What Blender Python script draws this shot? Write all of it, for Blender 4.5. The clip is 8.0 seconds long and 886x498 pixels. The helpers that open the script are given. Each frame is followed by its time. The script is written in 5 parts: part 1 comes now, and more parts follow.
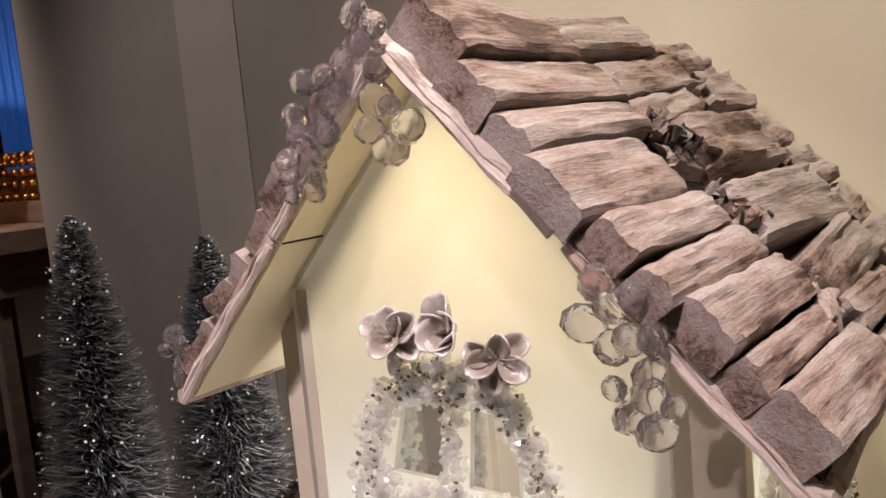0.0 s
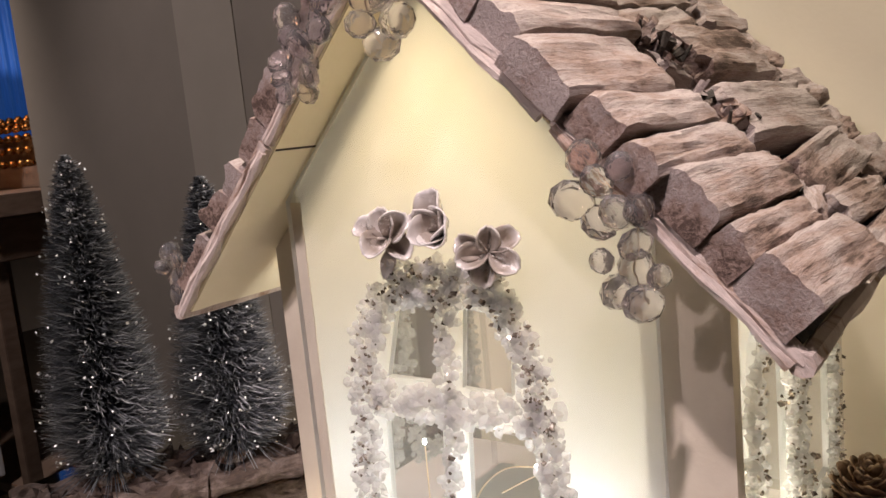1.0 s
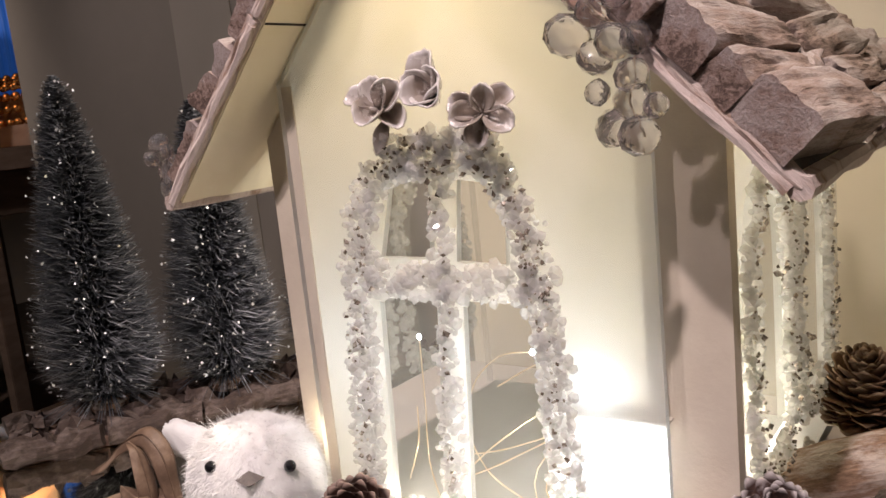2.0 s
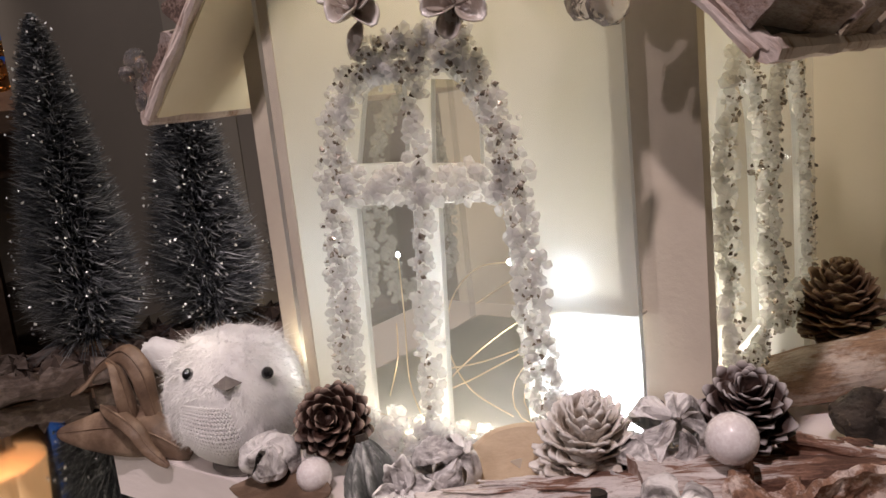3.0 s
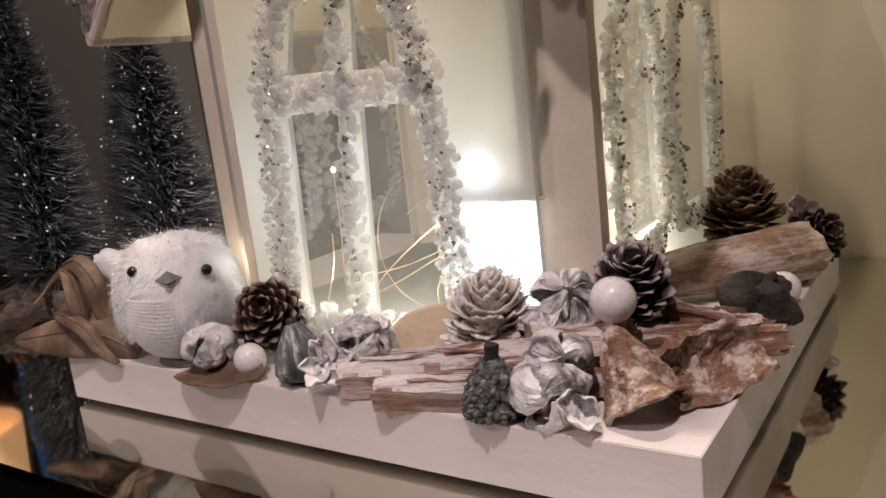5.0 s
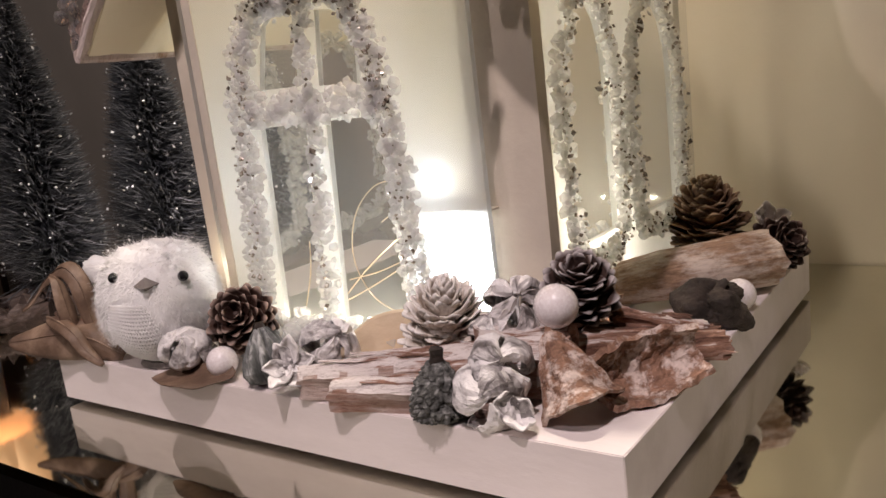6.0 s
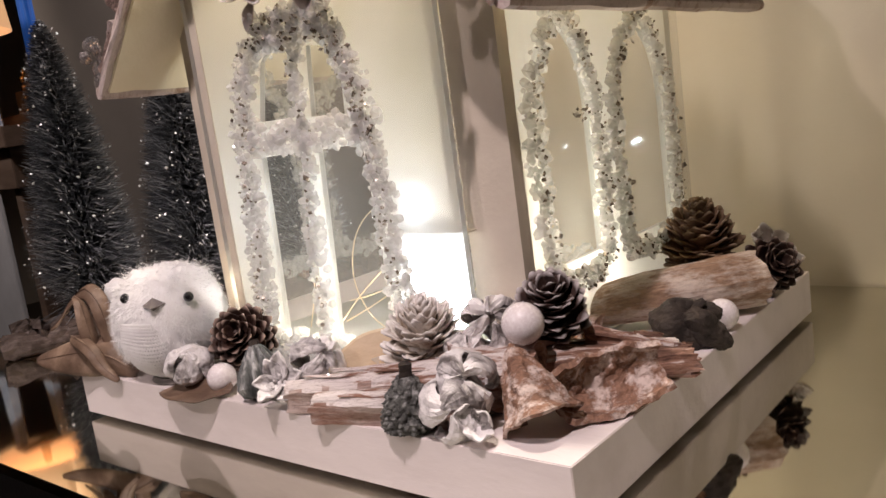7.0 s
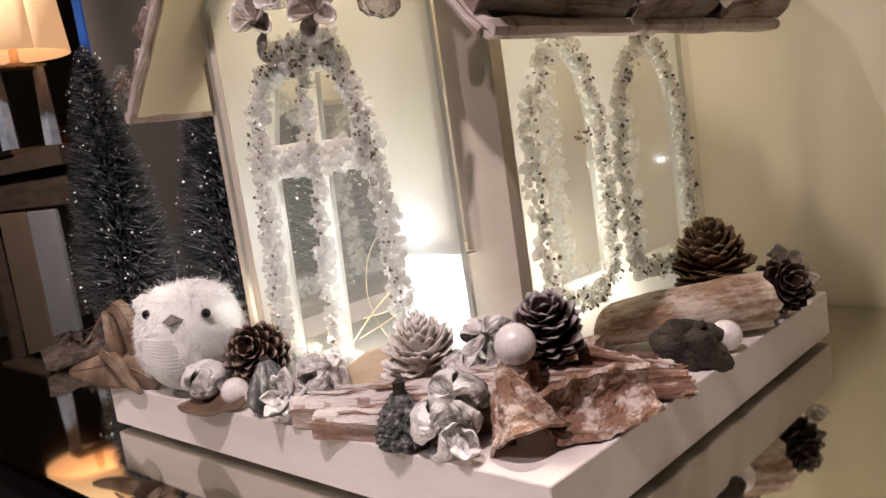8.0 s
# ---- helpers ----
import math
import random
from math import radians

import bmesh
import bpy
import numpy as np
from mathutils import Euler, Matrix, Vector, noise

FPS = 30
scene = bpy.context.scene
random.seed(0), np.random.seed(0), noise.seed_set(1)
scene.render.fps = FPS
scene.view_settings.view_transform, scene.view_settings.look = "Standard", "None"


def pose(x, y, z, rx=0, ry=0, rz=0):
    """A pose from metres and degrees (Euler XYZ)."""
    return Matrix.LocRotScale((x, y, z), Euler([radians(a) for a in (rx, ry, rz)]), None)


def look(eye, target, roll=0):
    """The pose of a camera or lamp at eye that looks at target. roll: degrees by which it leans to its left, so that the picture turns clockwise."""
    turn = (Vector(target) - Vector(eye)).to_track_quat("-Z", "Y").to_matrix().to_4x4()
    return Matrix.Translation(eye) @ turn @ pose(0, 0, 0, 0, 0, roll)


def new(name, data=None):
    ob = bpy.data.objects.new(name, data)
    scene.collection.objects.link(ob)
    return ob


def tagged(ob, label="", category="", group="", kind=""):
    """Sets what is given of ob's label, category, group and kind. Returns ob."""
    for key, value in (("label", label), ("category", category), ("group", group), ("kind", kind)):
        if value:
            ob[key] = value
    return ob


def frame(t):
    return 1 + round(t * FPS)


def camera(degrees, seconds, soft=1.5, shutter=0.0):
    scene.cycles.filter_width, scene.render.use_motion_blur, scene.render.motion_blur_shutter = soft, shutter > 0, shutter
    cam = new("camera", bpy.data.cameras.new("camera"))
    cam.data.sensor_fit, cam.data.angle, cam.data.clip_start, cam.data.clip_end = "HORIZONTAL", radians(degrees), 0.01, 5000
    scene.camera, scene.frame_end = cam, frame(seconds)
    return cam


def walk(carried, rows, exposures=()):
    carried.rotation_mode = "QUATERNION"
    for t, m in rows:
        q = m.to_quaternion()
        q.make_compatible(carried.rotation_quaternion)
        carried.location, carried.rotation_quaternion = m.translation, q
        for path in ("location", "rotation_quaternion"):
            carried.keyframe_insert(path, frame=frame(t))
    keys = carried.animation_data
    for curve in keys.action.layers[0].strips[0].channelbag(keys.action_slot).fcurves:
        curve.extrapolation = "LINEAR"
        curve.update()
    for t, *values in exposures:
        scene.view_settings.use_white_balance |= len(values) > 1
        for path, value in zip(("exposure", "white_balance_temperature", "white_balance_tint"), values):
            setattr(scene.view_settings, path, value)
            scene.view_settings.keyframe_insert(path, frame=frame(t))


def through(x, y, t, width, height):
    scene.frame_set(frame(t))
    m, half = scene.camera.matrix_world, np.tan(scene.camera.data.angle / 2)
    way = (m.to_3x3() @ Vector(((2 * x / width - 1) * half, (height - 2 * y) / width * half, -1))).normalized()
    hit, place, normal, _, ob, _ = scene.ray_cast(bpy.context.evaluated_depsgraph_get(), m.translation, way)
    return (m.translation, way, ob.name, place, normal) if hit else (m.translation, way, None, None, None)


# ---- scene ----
cam = camera(56.7, 8.0, soft=1.5)
PATH = [
    (0, (0.0120, -0.0049, 0.5581), (-1.1621, 1.5955, 0.3130), -5.12),
    (0.5, (0.0170, -0.0077, 0.5332), (-1.1558, 1.5897, 0.2632), -5.42),
    (1, (0.0200, -0.0187, 0.5005), (-1.1478, 1.5780, 0.2055), -5.52),
    (1.5, (0.0250, -0.0260, 0.4567), (-1.1376, 1.5707, 0.1418), -5.52),
    (2, (0.0170, -0.0281, 0.4177), (-1.1380, 1.5682, 0.0747), -5.82),
    (3.5, (0.0420, -0.0407, 0.3331), (-1.0878, 1.5609, -0.0651), -6.11),
    (4, (0.0580, -0.0501, 0.3203), (-1.0612, 1.5545, -0.0950), -6.30),
    (4.5, (0.0780, -0.0595, 0.3056), (-1.0286, 1.5507, -0.1217), -6.59),
    (5, (0.1050, -0.0679, 0.2939), (-0.9951, 1.5449, -0.1407), -6.59),
    (6.5, (0.2030, -0.0518, 0.2974), (-1.0069, 1.4932, -0.0891), -7.48),
    (7, (0.2400, -0.0440, 0.2882), (-1.0317, 1.4634, -0.0442), -7.92),
    (7.5, (0.2650, -0.0330, 0.2888), (-1.0591, 1.4346, -0.0163), -7.96),
    (8, (0.2860, -0.0249, 0.2916), (-1.0845, 1.4036, 0.0067), -8.30),
]
EXPOSURES = [(0.0, 0.65), (0.5, 0.70), (1.0, 0.65), (2.0, 0.54), (3.5, -0.02), (4.5, -0.01), (5.5, 0.12), (6.5, 0.34), (8.0, 0.44)]
walk(cam, [(t, look(eye, target, roll)) for t, eye, target, roll in PATH], EXPOSURES)

# ---- light ----
world = bpy.data.worlds.new("world")
scene.world = world
world.use_nodes = True
world.node_tree.nodes["Background"].inputs[0].default_value = (0.02, 0.02, 0.022, 1)


def lamp(name, kind, at, power, color, target=None, **more):
    data = bpy.data.lights.new(name, kind)
    data.energy, data.color = power, color
    ob = new(name, data)
    ob.matrix_world = look(at, target) if target else Matrix.Translation(at)
    if kind == "SPOT":
        data.spot_size, data.spot_blend, data.shadow_soft_size = more["size"], more["blend"], more["radius"]
    elif kind == "POINT":
        data.shadow_soft_size = more["radius"]
    elif kind == "AREA":
        data.shape, data.size = "DISK", more["size"]
    return ob


CEILING, FLOOR = 1.95, -0.75
lamp("ceiling_spot_light", "SPOT", (0.12, -0.45, 1.88), 92, (1, 0.83, 0.835), (-0.42, 0.36, 0.12), size=radians(35), blend=0.55, radius=0.03)
lamp("ceiling_spot_light", "SPOT", (-0.237, 0.56, 1.92), 74, (1, 0.88, 0.74), (0.10, 0.90, 0.3), size=radians(96), blend=0.8, radius=0.05)
lamp("unseen_room_spot", "SPOT", (-1.35, -0.55, 1.90), 68, (1, 0.88, 0.84), (-1.20, 1.0, 0.38), size=radians(54), blend=0.9, radius=0.12)
# added spot, not a known fitting, to brighten the console corner
lamp("unseen_room_spot", "SPOT", (-2.15, 0.32, 1.90), 105, (1, 0.86, 0.76), (-2.87, 1.25, 0.3), size=radians(75), blend=0.8, radius=0.06)
# added fill spot for the front of the house and the board
lamp("unseen_room_spot", "SPOT", (-0.75, -1.7, 1.90), 52, (1, 0.84, 0.84), (-0.36, 0.4, 0.22), size=radians(38), blend=0.7, radius=0.05)
LED = (0.86, 0.93, 1.0)
WARM = (1.0, 0.91, 0.72)
LEDS = [((-0.203, 0.512, 0.105), 2.8, LED), ((-0.232, 0.503, 0.211), 0.032, (0.78, 0.88, 1.0)), ((-0.328, 0.564, 0.201), 0.52, LED), ((-0.456, 0.572, 0.202), 0.30, LED),
        ((-0.31, 0.510, 0.066), 0.55, WARM), ((-0.40, 0.512, 0.066), 0.55, WARM), ((-0.19, 0.63, 0.085), 0.85, WARM), ((-0.522, 0.497, 0.128), 0.06, WARM), ((-0.185, 0.60, 0.17), 0.62, WARM)]
for at, power, tint in LEDS:
    if power > 1:
        # the brightest lamp is a wide spot behind the gable, limited to shine forward
        lamp("house_glow", "SPOT", at, power, tint, (at[0], at[1] - 1, at[2]), size=radians(172), blend=0.3, radius=0.003)
    else:
        lamp("house_glow", "POINT", at, power, tint, radius=0.003)
# added warm lamp that yellows the gable top; no bulb hangs there
lamp("house_glow", "POINT", (-0.345, 0.63, 0.545), 0.56, (1.0, 0.80, 0.50), radius=0.05)

# ---- materials ----


def ramp(n, fac, stops):
    r = n.nodes.new("ShaderNodeValToRGB")
    while len(r.color_ramp.elements) < len(stops):
        r.color_ramp.elements.new(0.5)
    for e, (p, c) in zip(r.color_ramp.elements, stops):
        e.position, e.color = p, (*c, 1)
    n.links.new(fac, r.inputs[0])
    return r.outputs[0]


def noise_tex(n, scale, detail=4, stretch=(1, 1, 1), rough=0.6, distort=0.0):
    co = n.nodes.new("ShaderNodeTexCoord")
    mp = n.nodes.new("ShaderNodeMapping")
    mp.inputs["Scale"].default_value = stretch
    n.links.new(co.outputs["Object"], mp.inputs[0])
    info = n.nodes.new("ShaderNodeObjectInfo")
    mul = n.nodes.new("ShaderNodeVectorMath")
    mul.operation = "MULTIPLY_ADD"
    mul.inputs[1].default_value = (3.1, 4.7, 2.3)
    n.links.new(info.outputs["Random"], mul.inputs[0])
    n.links.new(mp.outputs[0], mul.inputs[2])
    t = n.nodes.new("ShaderNodeTexNoise")
    t.inputs["Scale"].default_value, t.inputs["Detail"].default_value = scale, detail
    t.inputs["Roughness"].default_value, t.inputs["Distortion"].default_value = rough, distort
    n.links.new(mul.outputs[0], t.inputs["Vector"])
    return t.outputs[0]


def mat(name, stops, scale=30, rough=0.6, metal=0.0, bump=0.3, bump_scale=200, bump_dist=0.002, stretch=(1, 1, 1), detail=5,
        transmission=0.0, ior=1.45, coat=0.0, sheen=0.0, subsurface=0.0, emission=None, distort=0.0, rough_noise=0.1):
    m = bpy.data.materials.new(name)
    m.use_nodes = True
    n = m.node_tree
    b = n.nodes["Principled BSDF"]
    f = noise_tex(n, scale, detail, stretch, distort=distort)
    n.links.new(ramp(n, f, stops), b.inputs["Base Color"])
    if rough_noise:
        mr = n.nodes.new("ShaderNodeMapRange")
        mr.inputs["To Min"].default_value, mr.inputs["To Max"].default_value = max(0.01, rough - rough_noise), min(1, rough + rough_noise)
        n.links.new(f, mr.inputs[0])
        n.links.new(mr.outputs[0], b.inputs["Roughness"])
    else:
        b.inputs["Roughness"].default_value = rough
    b.inputs["Metallic"].default_value = metal
    b.inputs["IOR"].default_value = ior
    b.inputs["Transmission Weight"].default_value = transmission
    b.inputs["Coat Weight"].default_value = coat
    b.inputs["Sheen Weight"].default_value = sheen
    if subsurface:
        b.inputs["Subsurface Weight"].default_value = subsurface
        b.inputs["Subsurface Radius"].default_value = (0.01, 0.008, 0.006)
    if emission:
        b.inputs["Emission Color"].default_value = (*emission[0], 1)
        b.inputs["Emission Strength"].default_value = emission[1]
    if bump:
        g = noise_tex(n, bump_scale, 4, stretch)
        bp = n.nodes.new("ShaderNodeBump")
        bp.inputs["Strength"].default_value, bp.inputs["Distance"].default_value = bump, bump_dist
        n.links.new(g, bp.inputs["Height"])
        n.links.new(bp.outputs[0], b.inputs["Normal"])
    return m


def tipped(m, start, end, color, strength=0.8):
    """Pale, rubbed tips on petals and scales, which grow along their own x."""
    n = m.node_tree
    b = n.nodes["Principled BSDF"]
    old = b.inputs["Base Color"].links[0].from_socket
    co = n.nodes.new("ShaderNodeTexCoord")
    sep = n.nodes.new("ShaderNodeSeparateXYZ")
    n.links.new(co.outputs["Object"], sep.inputs[0])
    mr = n.nodes.new("ShaderNodeMapRange")
    mr.inputs["From Min"].default_value, mr.inputs["From Max"].default_value, mr.inputs["To Max"].default_value = start, end, strength
    n.links.new(sep.outputs[0], mr.inputs[0])
    mix = n.nodes.new("ShaderNodeMix")
    mix.data_type = "RGBA"
    mix.inputs[7].default_value = (*color, 1)
    n.links.new(mr.outputs[0], mix.inputs[0])
    n.links.new(old, mix.inputs[6])
    n.links.new(mix.outputs[2], b.inputs["Base Color"])
    return m


def plain(name, color, rough=0.5, **more):
    d = [c * 0.88 for c in color]
    return mat(name, [(0.3, d), (0.7, color)], rough=rough, **more)


def washed(name, brown, dark, white, stretch, lo=0.44, hi=0.56, scale=26, bump=0.7, wscale=9):
    """Weathered wood under rubbed white paint: grain, cracks, and paint that is worn off in patches."""
    m = bpy.data.materials.new(name)
    m.use_nodes = True
    n = m.node_tree
    b = n.nodes["Principled BSDF"]
    grain = noise_tex(n, scale * 3, 6, stretch, 0.7)
    wood = ramp(n, grain, [(0.32, dark), (0.62, brown)])
    patch = noise_tex(n, wscale, 7, tuple(1 + (v - 1) * 0.45 for v in stretch), 0.72)
    paint = ramp(n, patch, [(lo, (0, 0, 0)), (hi, (1, 1, 1))])
    mix = n.nodes.new("ShaderNodeMix")
    mix.data_type = "RGBA"
    n.links.new(paint, mix.inputs[0])
    n.links.new(wood, mix.inputs[6])
    whites = ramp(n, grain, [(0.3, [c * 0.80 for c in white]), (0.55, white)])
    n.links.new(whites, mix.inputs[7])
    n.links.new(mix.outputs[2], b.inputs["Base Color"])
    b.inputs["Roughness"].default_value = 0.78
    bp = n.nodes.new("ShaderNodeBump")
    bp.inputs["Strength"].default_value, bp.inputs["Distance"].default_value = bump, 0.0025
    n.links.new(grain, bp.inputs["Height"])
    n.links.new(bp.outputs[0], b.inputs["Normal"])
    return m


def split_wood(name, brown, dark, white, stretch, stops=(0.58, 0.635, 0.72, 0.80)):
    """Split, whitewashed wood: thin dark grain cracks, rubbed brown streaks and a chalky white coat in patches."""
    m = bpy.data.materials.new(name)
    m.use_nodes = True
    n = m.node_tree
    b = n.nodes["Principled BSDF"]
    wide = noise_tex(n, 7, 5, tuple(1 + (v - 1) * 0.25 for v in stretch), 0.62)
    grain = noise_tex(n, 36, 8, stretch, 0.72, 0.6)
    fine = noise_tex(n, 170, 4, tuple(1 + (v - 1) * 0.5 for v in stretch), 0.7)
    mixer = n.nodes.new("ShaderNodeMath")
    mixer.operation = "MULTIPLY_ADD"
    mixer.inputs[1].default_value = 0.45
    n.links.new(grain, mixer.inputs[0])
    n.links.new(wide, mixer.inputs[2])
    coat = ramp(n, mixer.outputs[0], list(zip(stops, (dark, brown, [0.45 * p + 0.55 * q for p, q in zip(brown, white)], white))))
    speck = ramp(n, fine, [(0.34, (0.62, 0.58, 0.56)), (0.50, (1, 1, 1))])
    mul = n.nodes.new("ShaderNodeMix")
    mul.data_type, mul.blend_type = "RGBA", "MULTIPLY"
    mul.inputs[0].default_value = 0.8
    n.links.new(coat, mul.inputs[6])
    n.links.new(speck, mul.inputs[7])
    n.links.new(mul.outputs[2], b.inputs["Base Color"])
    b.inputs["Roughness"].default_value = 0.82
    add = n.nodes.new("ShaderNodeMath")
    add.operation = "MULTIPLY_ADD"
    add.inputs[1].default_value = 0.25
    n.links.new(fine, add.inputs[0])
    n.links.new(grain, add.inputs[2])
    bp = n.nodes.new("ShaderNodeBump")
    bp.inputs["Strength"].default_value, bp.inputs["Distance"].default_value = 0.95, 0.0036
    n.links.new(add.outputs[0], bp.inputs["Height"])
    n.links.new(bp.outputs[0], b.inputs["Normal"])
    return m


def frosted(name, color, through, gloss=0.04, polish=0.3, clear=0.0):
    """Frosted acrylic: light comes through it softly."""
    m = bpy.data.materials.new(name)
    m.use_nodes = True
    n = m.node_tree
    for node in [x for x in n.nodes if x.type != "OUTPUT_MATERIAL"]:
        n.nodes.remove(node)
    out = [x for x in n.nodes if x.type == "OUTPUT_MATERIAL"][0]
    f = noise_tex(n, 18, 3)
    col = ramp(n, f, [(0.3, [c * 0.94 for c in color]), (0.7, color)])
    d, t, g = (n.nodes.new("ShaderNodeBsdf" + k) for k in ("Diffuse", "Translucent", "Glossy"))
    for x in (d, t):
        n.links.new(col, x.inputs[0])
    g.inputs["Roughness"].default_value = polish
    a, c = n.nodes.new("ShaderNodeMixShader"), n.nodes.new("ShaderNodeMixShader")
    a.inputs[0].default_value, c.inputs[0].default_value = through, gloss
    n.links.new(d.outputs[0], a.inputs[1])
    n.links.new(t.outputs[0], a.inputs[2])
    n.links.new(a.outputs[0], c.inputs[1])
    n.links.new(g.outputs[0], c.inputs[2])
    if clear:
        w, e = n.nodes.new("ShaderNodeBsdfTransparent"), n.nodes.new("ShaderNodeMixShader")
        e.inputs[0].default_value = clear
        n.links.new(c.outputs[0], e.inputs[1])
        n.links.new(w.outputs[0], e.inputs[2])
        c = e
    n.links.new(c.outputs[0], out.inputs[0])
    return m


def clear_glass(name, tint=(1, 1, 1), rough=0.02, ior=1.45):
    return mat(name, [(0.3, [c * 0.97 for c in tint]), (0.7, tint)], rough=rough, transmission=1.0, ior=ior, bump=0, rough_noise=0)


def crystal(name, tint, clear, milky=0.0, ior=1.5):
    """Cut acrylic crystal: part refracts, part lets the view straight through, with a milky share where it is moulded thin."""
    m = clear_glass(name, tint, 0.01, ior)
    n = m.node_tree
    out = [x for x in n.nodes if x.type == "OUTPUT_MATERIAL"][0]
    last = n.nodes["Principled BSDF"]
    last.inputs["Coat Weight"].default_value = 1.0
    w = n.nodes.new("ShaderNodeBsdfTransparent")
    w.inputs[0].default_value = (*tint, 1)
    # small cut facets between the large ones
    cells, relief = n.nodes.new("ShaderNodeTexVoronoi"), n.nodes.new("ShaderNodeBump")
    cells.inputs["Scale"].default_value = 150
    relief.inputs["Strength"].default_value, relief.inputs["Distance"].default_value = 0.30, 0.004
    where = n.nodes.new("ShaderNodeTexCoord")
    n.links.new(where.outputs["Object"], cells.inputs["Vector"])
    n.links.new(cells.outputs["Distance"], relief.inputs["Height"])
    n.links.new(relief.outputs[0], last.inputs["Normal"])
    for share, shader in ((clear, w), (milky, n.nodes.new("ShaderNodeBsdfPrincipled"))):
        if shader != w:
            shader.inputs["Base Color"].default_value, shader.inputs["Roughness"].default_value = (*[c * 0.72 for c in tint], 1), 0.12
            shader.inputs["Coat Weight"].default_value = 1.0
            n.links.new(relief.outputs[0], shader.inputs["Normal"])
        e = n.nodes.new("ShaderNodeMixShader")
        e.inputs[0].default_value = share
        n.links.new(last.outputs[0], e.inputs[1])
        n.links.new(shader.outputs[0], e.inputs[2])
        last = e
    n.links.new(last.outputs[0], out.inputs[0])
    return m


def by_island(name, stops):
    """Each loose strand takes its own shade."""
    m = bpy.data.materials.new(name)
    m.use_nodes = True
    n = m.node_tree
    g = n.nodes.new("ShaderNodeNewGeometry")
    n.links.new(ramp(n, g.outputs["Random Per Island"], stops), n.nodes["Principled BSDF"].inputs["Base Color"])
    n.nodes["Principled BSDF"].inputs["Roughness"].default_value = 0.5
    return m


M_WALL = mat("painted_wall", [(0.3, (0.60, 0.53, 0.425)), (0.7, (0.66, 0.59, 0.48))], scale=3, rough=0.85, bump=0.15, bump_scale=120)
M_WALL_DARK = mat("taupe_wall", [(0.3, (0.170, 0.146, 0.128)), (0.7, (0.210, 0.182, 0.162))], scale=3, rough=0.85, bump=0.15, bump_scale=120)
# paler wall colour that stands in for a streak of light
M_LIGHT_STREAK = mat("light_streak_paint", [(0.3, (0.235, 0.205, 0.180)), (0.7, (0.275, 0.242, 0.215))], scale=3, rough=0.85, bump=0.15, bump_scale=120)
M_ROOM = mat("room_wall", [(0.3, (0.26, 0.225, 0.20)), (0.7, (0.31, 0.27, 0.24))], scale=2, rough=0.9, bump=0.1)
M_CEIL = mat("ceiling_paint", [(0.3, (0.5, 0.48, 0.45)), (0.7, (0.55, 0.53, 0.5))], scale=2, rough=0.9, bump=0.1)
M_FLOOR = mat("dark_floor", [(0.3, (0.03, 0.022, 0.018)), (0.7, (0.05, 0.038, 0.03))], scale=6, rough=0.6)
M_MIRROR = mat("mirror_glass", [(0.3, (0.66, 0.645, 0.565)), (0.7, (0.70, 0.685, 0.605))], scale=8, rough=0.045, metal=1.0, bump=0, rough_noise=0.015)
M_BLACK = plain("black_lacquer", (0.02, 0.018, 0.017), 0.4)
M_BASE = mat("white_painted_board", [(0.28, (0.70, 0.63, 0.61)), (0.5, (0.80, 0.73, 0.715)), (0.75, (0.84, 0.77, 0.76))], scale=14, rough=0.55, bump=0.35, bump_scale=90, stretch=(0.35, 1, 1))
M_BASE_EDGE = plain("base_foot", (0.10, 0.07, 0.05), 0.8)
M_FROST = frosted("frosted_acrylic", (0.70, 0.705, 0.69), 0.82)
M_POLISH = frosted("polished_acrylic", (0.9, 0.9, 0.9), 0.5, 0.35, 0.18, 0.9)
M_BOARD = mat("cream_board", [(0.3, (0.58, 0.51, 0.42)), (0.7, (0.66, 0.59, 0.49))], scale=20, rough=0.6, bump=0.2)
M_CREAM = mat("cream_paint", [(0.3, (0.86, 0.77, 0.57)), (0.7, (0.90, 0.82, 0.63))], scale=16, rough=0.6, bump=0.15)
M_PANE = frosted("window_pane", (0.86, 0.86, 0.83), 0.75, 0.20, 0.03, 0.94)
M_CLEAR = frosted("clear_acrylic", (0.82, 0.82, 0.79), 0.6, 0.15, 0.05, 0.84)
M_CRYSTAL = crystal("crystal_bead", (1.0, 0.97, 1.0), 0.08, 0.05, 1.5)
# the petals' near-white blotches are glare put into the colour; the rims are paler too
M_PETAL = tipped(mat("smoky_petal", [(0.36, (0.40, 0.34, 0.29)), (0.53, (0.54, 0.47, 0.42)), (0.58, (0.84, 0.80, 0.77))], scale=60, rough=0.26, metal=0.1, transmission=0.1, coat=0.4, bump=0.15), 0.017, 0.025, (0.90, 0.86, 0.84), 0.8)
M_CHIP = frosted("crushed_glass", (1.0, 0.995, 0.98), 0.70, 0.13, 0.03, 0.52)
M_SILVER = mat("silver_chip", [(0.38, (0.13, 0.10, 0.08)), (0.5, (0.36, 0.30, 0.25)), (0.62, (0.92, 0.86, 0.78))], scale=140, rough=0.22, metal=0.55, bump=0)
M_SHINGLE = split_wood("whitewashed_shingle", (0.285, 0.195, 0.162), (0.11, 0.07, 0.055), (0.43, 0.36, 0.34), (7, 0.45, 7))
M_TRIM = washed("whitewashed_trim", (0.40, 0.25, 0.17), (0.16, 0.09, 0.06), (0.62, 0.52, 0.48), (1.2, 6, 6), 0.36, 0.5, scale=30)
M_DRIFT = split_wood("whitewashed_driftwood", (0.34, 0.185, 0.13), (0.13, 0.065, 0.045), (0.80, 0.725, 0.70), (0.5, 6, 6), (0.61, 0.695, 0.725, 0.755))
